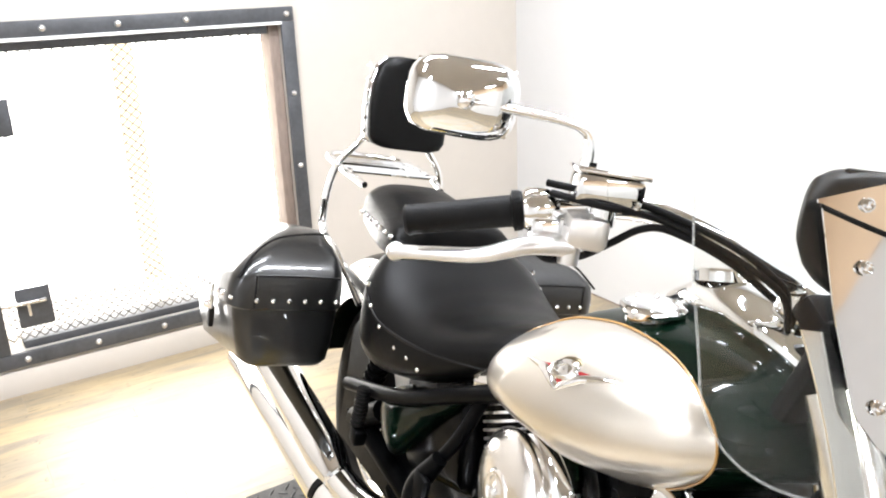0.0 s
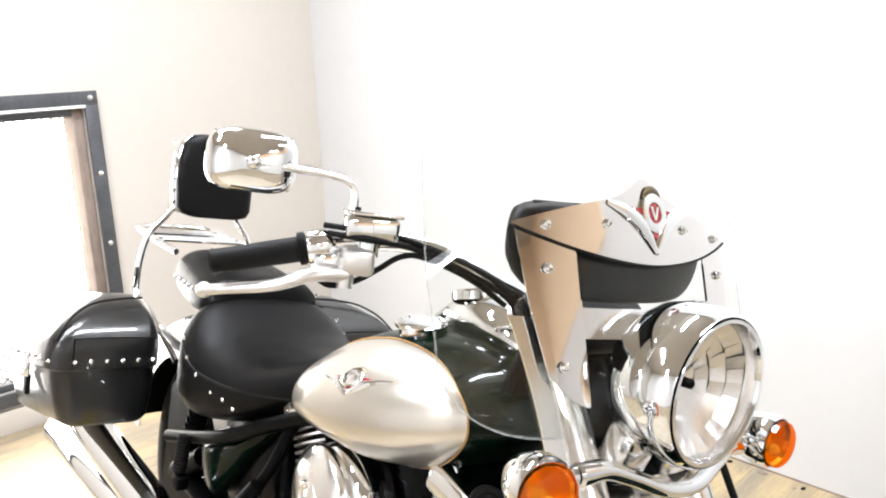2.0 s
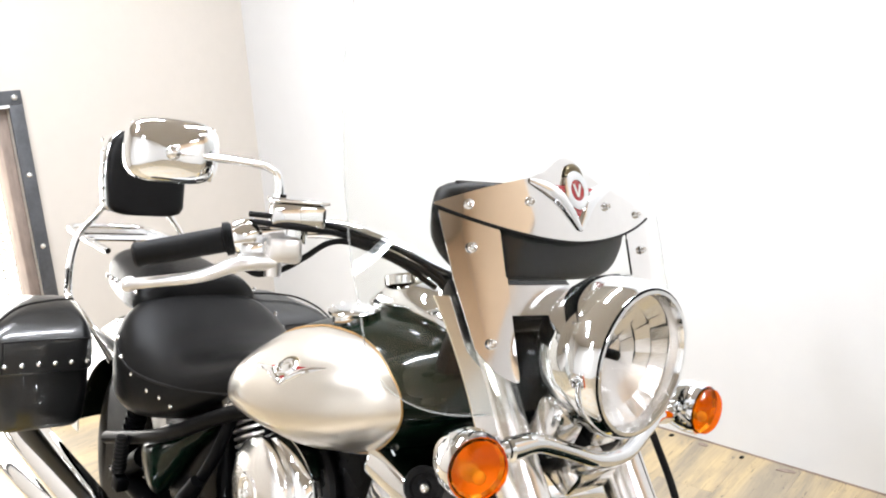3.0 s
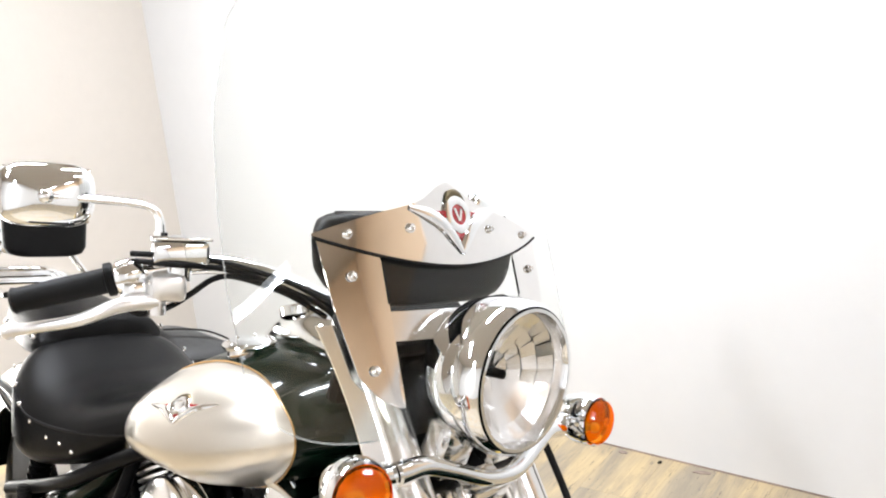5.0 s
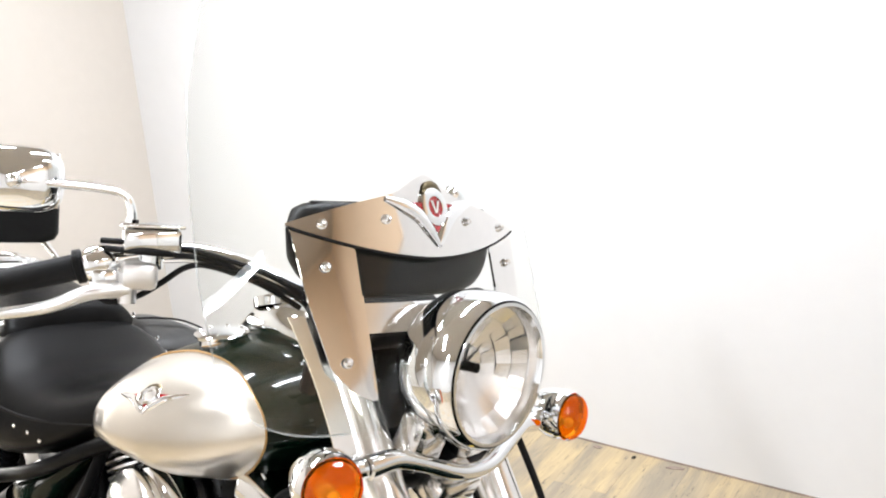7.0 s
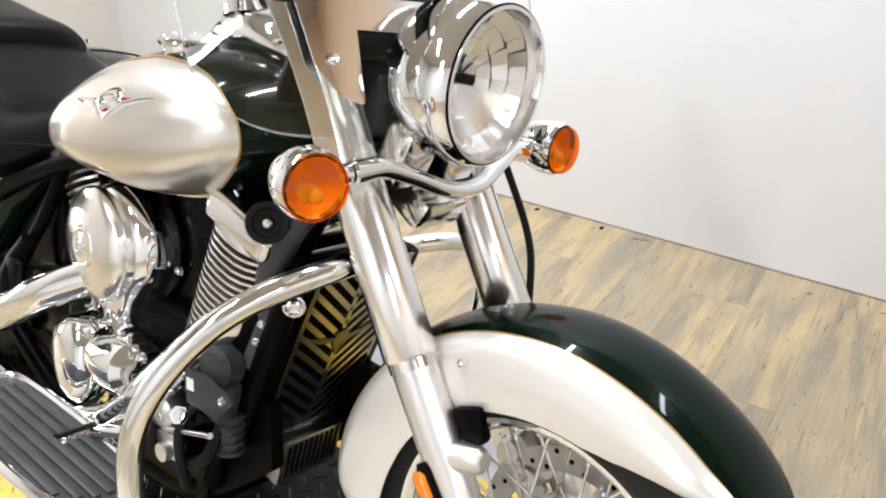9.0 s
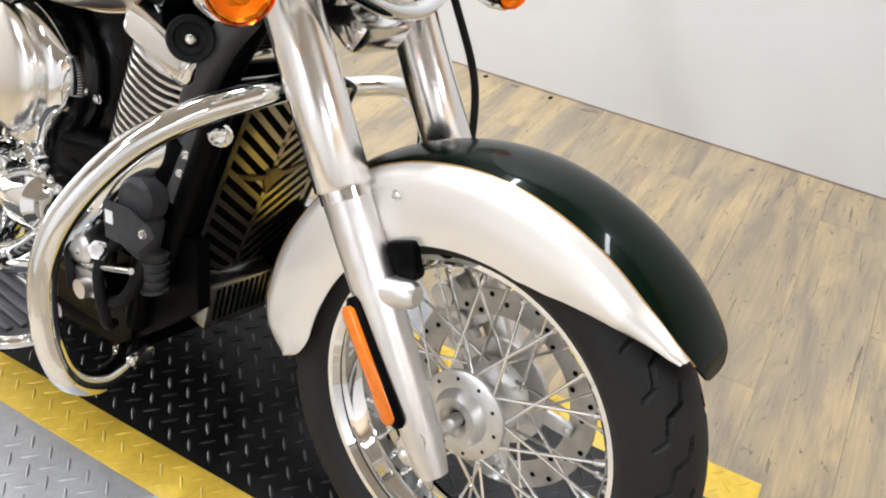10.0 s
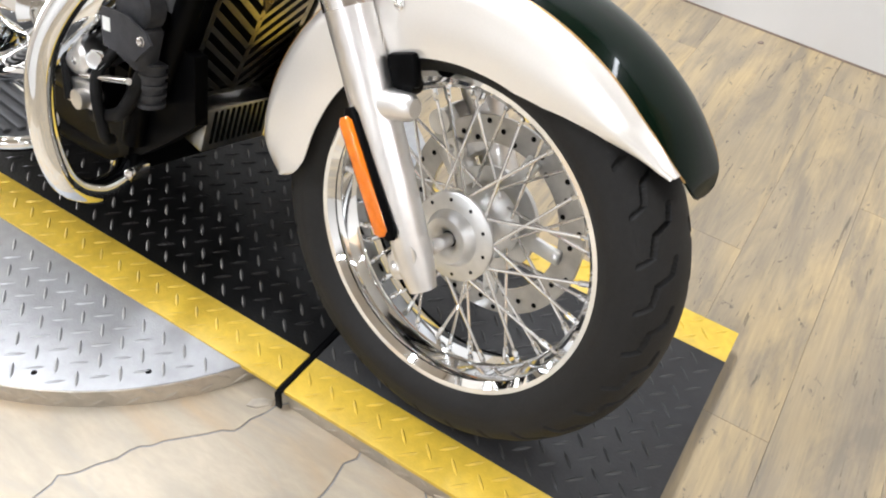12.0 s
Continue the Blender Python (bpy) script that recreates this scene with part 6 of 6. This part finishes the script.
part("sticker", block((-0.558, -0.2010, 0.420), (0.018, 0.001, 0.020), (0, -8, 0), 0), WHITE, relay, "white sticker")
part("bracket_bolt", bolt((-0.476, -0.200, 0.426), (0, -1, 0), 0.006), STEEL, relay)
part("relay_can", join(tube([(-0.530, -0.150, 0.452), (-0.526, -0.180, 0.455), (-0.525, -0.186, 0.455)], [0.034, 0.034, 0.028], 22, smooth=False), block((-0.53, -0.165, 0.40), (0.06, 0.04, 0.07), (0, 10, 0), 0.008)), HORNGREY, relay, "rounded dark relay can")
clamp = part("tube_clamp", tube([(-0.470, -0.104, 0.585), (-0.486, -0.110, 0.545), (-0.505, -0.118, 0.455)], [0.0245, 0.026, 0.026], 16, smooth=False), HOSEGREY, bike, "dark grey clamp sleeve on the frame tube")
for p in ((-0.478, -0.134, 0.535), (-0.484, -0.138, 0.505)):
    part("clamp_bolt", bolt(p, (0.35, -0.93, 0), 0.0055), STEEL, clamp)
plug = part("cable_connector", tube([(-0.517, -0.150, 0.375), (-0.519, -0.152, 0.340), (-0.520, -0.152, 0.298)], [0.021, 0.022, 0.019], 14, smooth=False), HORNGREY, bike, "ribbed dark cable connector")
for k in range(5):
    part("connector_rib", tube([(-0.517, -0.150, 0.372 - 0.016 * k), (-0.517, -0.150, 0.366 - 0.016 * k)], 0.0238, 14, smooth=False), HORNGREY, plug)
part("upper_hose", tube([(-0.405, -0.110, 0.755), (-0.436, -0.120, 0.708), (-0.462, -0.122, 0.660), (-0.486, -0.120, 0.608), (-0.50, -0.11, 0.55)], 0.0225, 16), HOSEGREY, bike, "thick dark coolant hose")
pedal = part("brake_pedal", join(tube([(-0.755, -0.262, 0.255), (-0.70, -0.262, 0.290), (-0.64, -0.25, 0.312)], [0.011, 0.012, 0.010], 12), block((-0.755, -0.285, 0.262), (0.055, 0.07, 0.016), (0, -30, 0), 0.006)), CHROME, bike, "chrome brake pedal")
part("pedal_pad", block((-0.757, -0.286, 0.273), (0.048, 0.062, 0.008), (0, -30, 0), 0.003), RUBBER, pedal, "black pedal rubber")
part("link_rod", tube([(-0.655, -0.200, 0.300), (-0.58, -0.200, 0.326), (-0.505, -0.198, 0.352)], 0.0055, 10), STEEL, bike, "thin steel link rod")
part("pedal_bracket", join(block((-0.618, -0.198, 0.284), (0.085, 0.018, 0.044), (0, -10, 0), 0.006), tube([(-0.60, -0.18, 0.284), (-0.60, -0.222, 0.284)], 0.016, 14, smooth=False)), ALLOY, bike, "bright alloy pedal bracket")
part("hose_fitting", join(tube([(-0.600, -0.180, 0.345), (-0.578, -0.206, 0.358)], [0.012, 0.010], 8, smooth=False), tube([(-0.585, -0.198, 0.352), (-0.582, -0.202, 0.354)], 0.016, 6, smooth=False), ball((-0.625, -0.20, 0.335), 0.012)), CHROME, bike, "bright hose fittings")
for k, (cx, cz) in enumerate(((-0.775, 0.425), (-0.752, 0.420), (-0.728, 0.412), (-0.79, 0.405), (-0.705, 0.405))):
    part("fitting", join(tube([(cx, -0.170, cz - 0.004), (cx + 0.002, -0.192, cz - 0.002)], [0.011, 0.010], 6, smooth=False), ball((cx + 0.002, -0.192, cz - 0.002), 0.0075)), CHROME, bike, "chrome engine fitting")
part("engine_mount", join(tube([(-0.50, -0.125, 0.55), (-0.555, -0.135, 0.36), (-0.58, -0.13, 0.20)], 0.020, 12), tube([(-0.60, -0.10, 0.28), (-0.60, -0.185, 0.28)], 0.024, 16, smooth=False)), SATIN, bike, "black engine mounting tube")
part("oil_filter", tube([(-0.64, -0.12, 0.345), (-0.63, -0.205, 0.340), (-0.63, -0.21, 0.340)], [0.030, 0.030, 0.022], 20, smooth=False), ALLOY, bike, "bright metal fitting")
part("hose", join(tube([(-0.56, -0.15, 0.40), (-0.58, -0.20, 0.33), (-0.56, -0.20, 0.24), (-0.60, -0.16, 0.20)], 0.009, 10), tube([(-0.62, -0.17, 0.42), (-0.66, -0.20, 0.36), (-0.63, -0.215, 0.27)], 0.007, 10), tube([(-0.52, -0.16, 0.36), (-0.53, -0.19, 0.29), (-0.60, -0.19, 0.25)], 0.011, 10)), RUBBER, bike, "black hoses")
RIM = closed_curve([(-0.630, -0.262), (-0.572, -0.275), (-0.538, -0.310), (-0.537, -0.345), (-0.562, -0.382), (-0.615, -0.404), (-0.72, -0.412), (-0.93, -0.408), (-0.99, -0.38), (-1.0, -0.32), (-0.985, -0.270), (-0.80, -0.258)])
board = part("floorboard", extruded([(p[0], p[1]) for p in RIM], lambda a, b, d: (a, b, 0.256 + d), 0.010), SATIN, bike, "floorboard with a chrome rim and ribbed rubber mat")
part("rim", tube([(p[0], p[1], 0.270) for p in RIM + [RIM[0]]], 0.0095, 10, smooth=False), CHROME, board, "rounded chrome rim")
part("mat", extruded([(-0.785 + (p[0] + 0.785) * 0.965, -0.335 + (p[1] + 0.335) * 0.91) for p in RIM], lambda a, b, d: (a, b, 0.2665 + d), 0.004), HOSEGREY, board, "grey rubber mat")
for k in range(6):
    y = -0.284 - 0.0208 * k
    front_x = -0.566 - 0.055 * max(abs(y + 0.328) / 0.06, 0) ** 2.4 * 0.8
    part("mat_rib", block(((front_x - 0.965) / 2, y, 0.2735), (front_x + 0.965, 0.0125, 0.007), (0, 0, 0), 0.003), HOSEGREY, board)
part("side_stand", tube([(-0.85, 0.13, 0.17), (-0.90, 0.27, 0.11), (-0.93, 0.36, 0.088)], 0.013, 12), STEEL, bike, "steel side stand")

# ---- floor planks along y, joints staggered
PW, PL, GAP = 0.184, 1.22, 0.0004
plank_meshes = {}


def plank_mesh_of(length):
    key = round(length, 3)
    if key not in plank_meshes:
        plank_meshes[key] = mesh_of("plank", block((0, 0, -0.004), (key - GAP, PW - GAP, 0.008), bevel=0.0005, segments=1), PLANK, 30)
    return plank_meshes[key]


SX0, SX1, SY0, SY1 = X0 + 10 * PW, X0 + 19 * PW, -1.9, -0.10
columns = int((X1 - X0) / PW) + 1
for i in range(columns):
    x = X0 + (i + 0.5) * PW
    y = Y0 - PL * (0.17 + 0.37 * (i % 3) % 1)
    while y < 1.86:
        a, b = max(y, Y0 - 0.05), min(y + PL, 1.86)
        spans = [(a, b)]
        if SX0 < x < SX1:
            spans = [(a, min(b, SY0)), (max(a, SY1), b)]
        for a, b in spans:
            if b - a > 0.05:
                ob = new("plank", plank_mesh_of(b - a))
                ob.matrix_world = pose(x, (a + b) / 2, FLOOR_Z + 0.004, 0, 0, 90)
                ob.parent = floor
        y += PL

# ---- sandstone slabs round the turntable's foot, with wandering grey joints
part("joint_fill", block(((SX0 + SX1) / 2, (SY0 + SY1) / 2, FLOOR_Z - 0.0035), (SX1 - SX0, SY1 - SY0, 0.012), bevel=0), GROUT, floor, "grey joint filling")
rng = random.Random(11)
seeds = [(-0.40, -0.27), (-0.165, -0.40), (0.03, -0.42)]
for _ in range(600):
    q = (rng.uniform(SX0, SX1), rng.uniform(SY0, SY1))
    if all(math.dist(q, p) > (0.40 if max(abs(q[0] + 0.2), abs(q[1] + 0.35)) < 0.5 else 0.34) for p in seeds):
        seeds.append(q)


def wander(x, y):
    """A smooth pull that bends the joints."""
    dx = 0.016 * math.sin(17 * y + 3 * x) + 0.007 * math.sin(61 * y - 23 * x) + 0.003 * math.sin(173 * y + 90 * x)
    dy = 0.016 * math.sin(15 * x - 4 * y + 1) + 0.007 * math.sin(57 * x + 31 * y) + 0.003 * math.sin(181 * x - 80 * y)
    return min(max(x + dx, SX0), SX1), min(max(y + dy, SY0), SY1)


def cell(i):
    """The part of the slab field nearest to one seed."""
    poly = [(SX0, SY0), (SX1, SY0), (SX1, SY1), (SX0, SY1)]
    cx, cy = seeds[i]
    for j, (ox, oy) in enumerate(seeds):
        if j == i:
            continue
        nx, ny = ox - cx, oy - cy
        lim = (ox * ox + oy * oy - cx * cx - cy * cy) / 2
        clipped = []
        for (ax, ay), (bx, by) in zip(poly, poly[1:] + poly[:1]):
            da, db = ax * nx + ay * ny - lim, bx * nx + by * ny - lim
            if da <= 0:
                clipped.append((ax, ay))
            if (da < 0) != (db < 0):
                t = da / (da - db)
                clipped.append((ax + (bx - ax) * t, ay + (by - ay) * t))
        poly = clipped
    return poly


for i in range(len(seeds)):
    poly = cell(i)
    ring = []
    for (ax, ay), (bx, by) in zip(poly, poly[1:] + poly[:1]):
        count = max(int(math.hypot(bx - ax, by - ay) / 0.02), 1)
        ring += [wander(ax + (bx - ax) * k / count, ay + (by - ay) * k / count) for k in range(count)]
    cx, cy = sum(p[0] for p in ring) / len(ring), sum(p[1] for p in ring) / len(ring)
    inset = []
    for k, (x, y) in enumerate(ring):
        (ax, ay), (bx, by) = ring[k - 1], ring[(k + 1) % len(ring)]
        ln = math.hypot(bx - ax, by - ay) or 1
        inset.append((x - (by - ay) / ln * 0.0016 - cx, y + (bx - ax) / ln * 0.0016 - cy))
    low, top = [(x, y, -0.006) for x, y in inset], [(x * 0.997, y * 0.997, 0.0) for x, y in inset]
    slab = part("flagstone", loft([low, [(x, y, -0.001) for x, y in inset], top]), STONE, floor, angle=30)
    slab.location = (cx, cy, FLOOR_Z + 0.004)
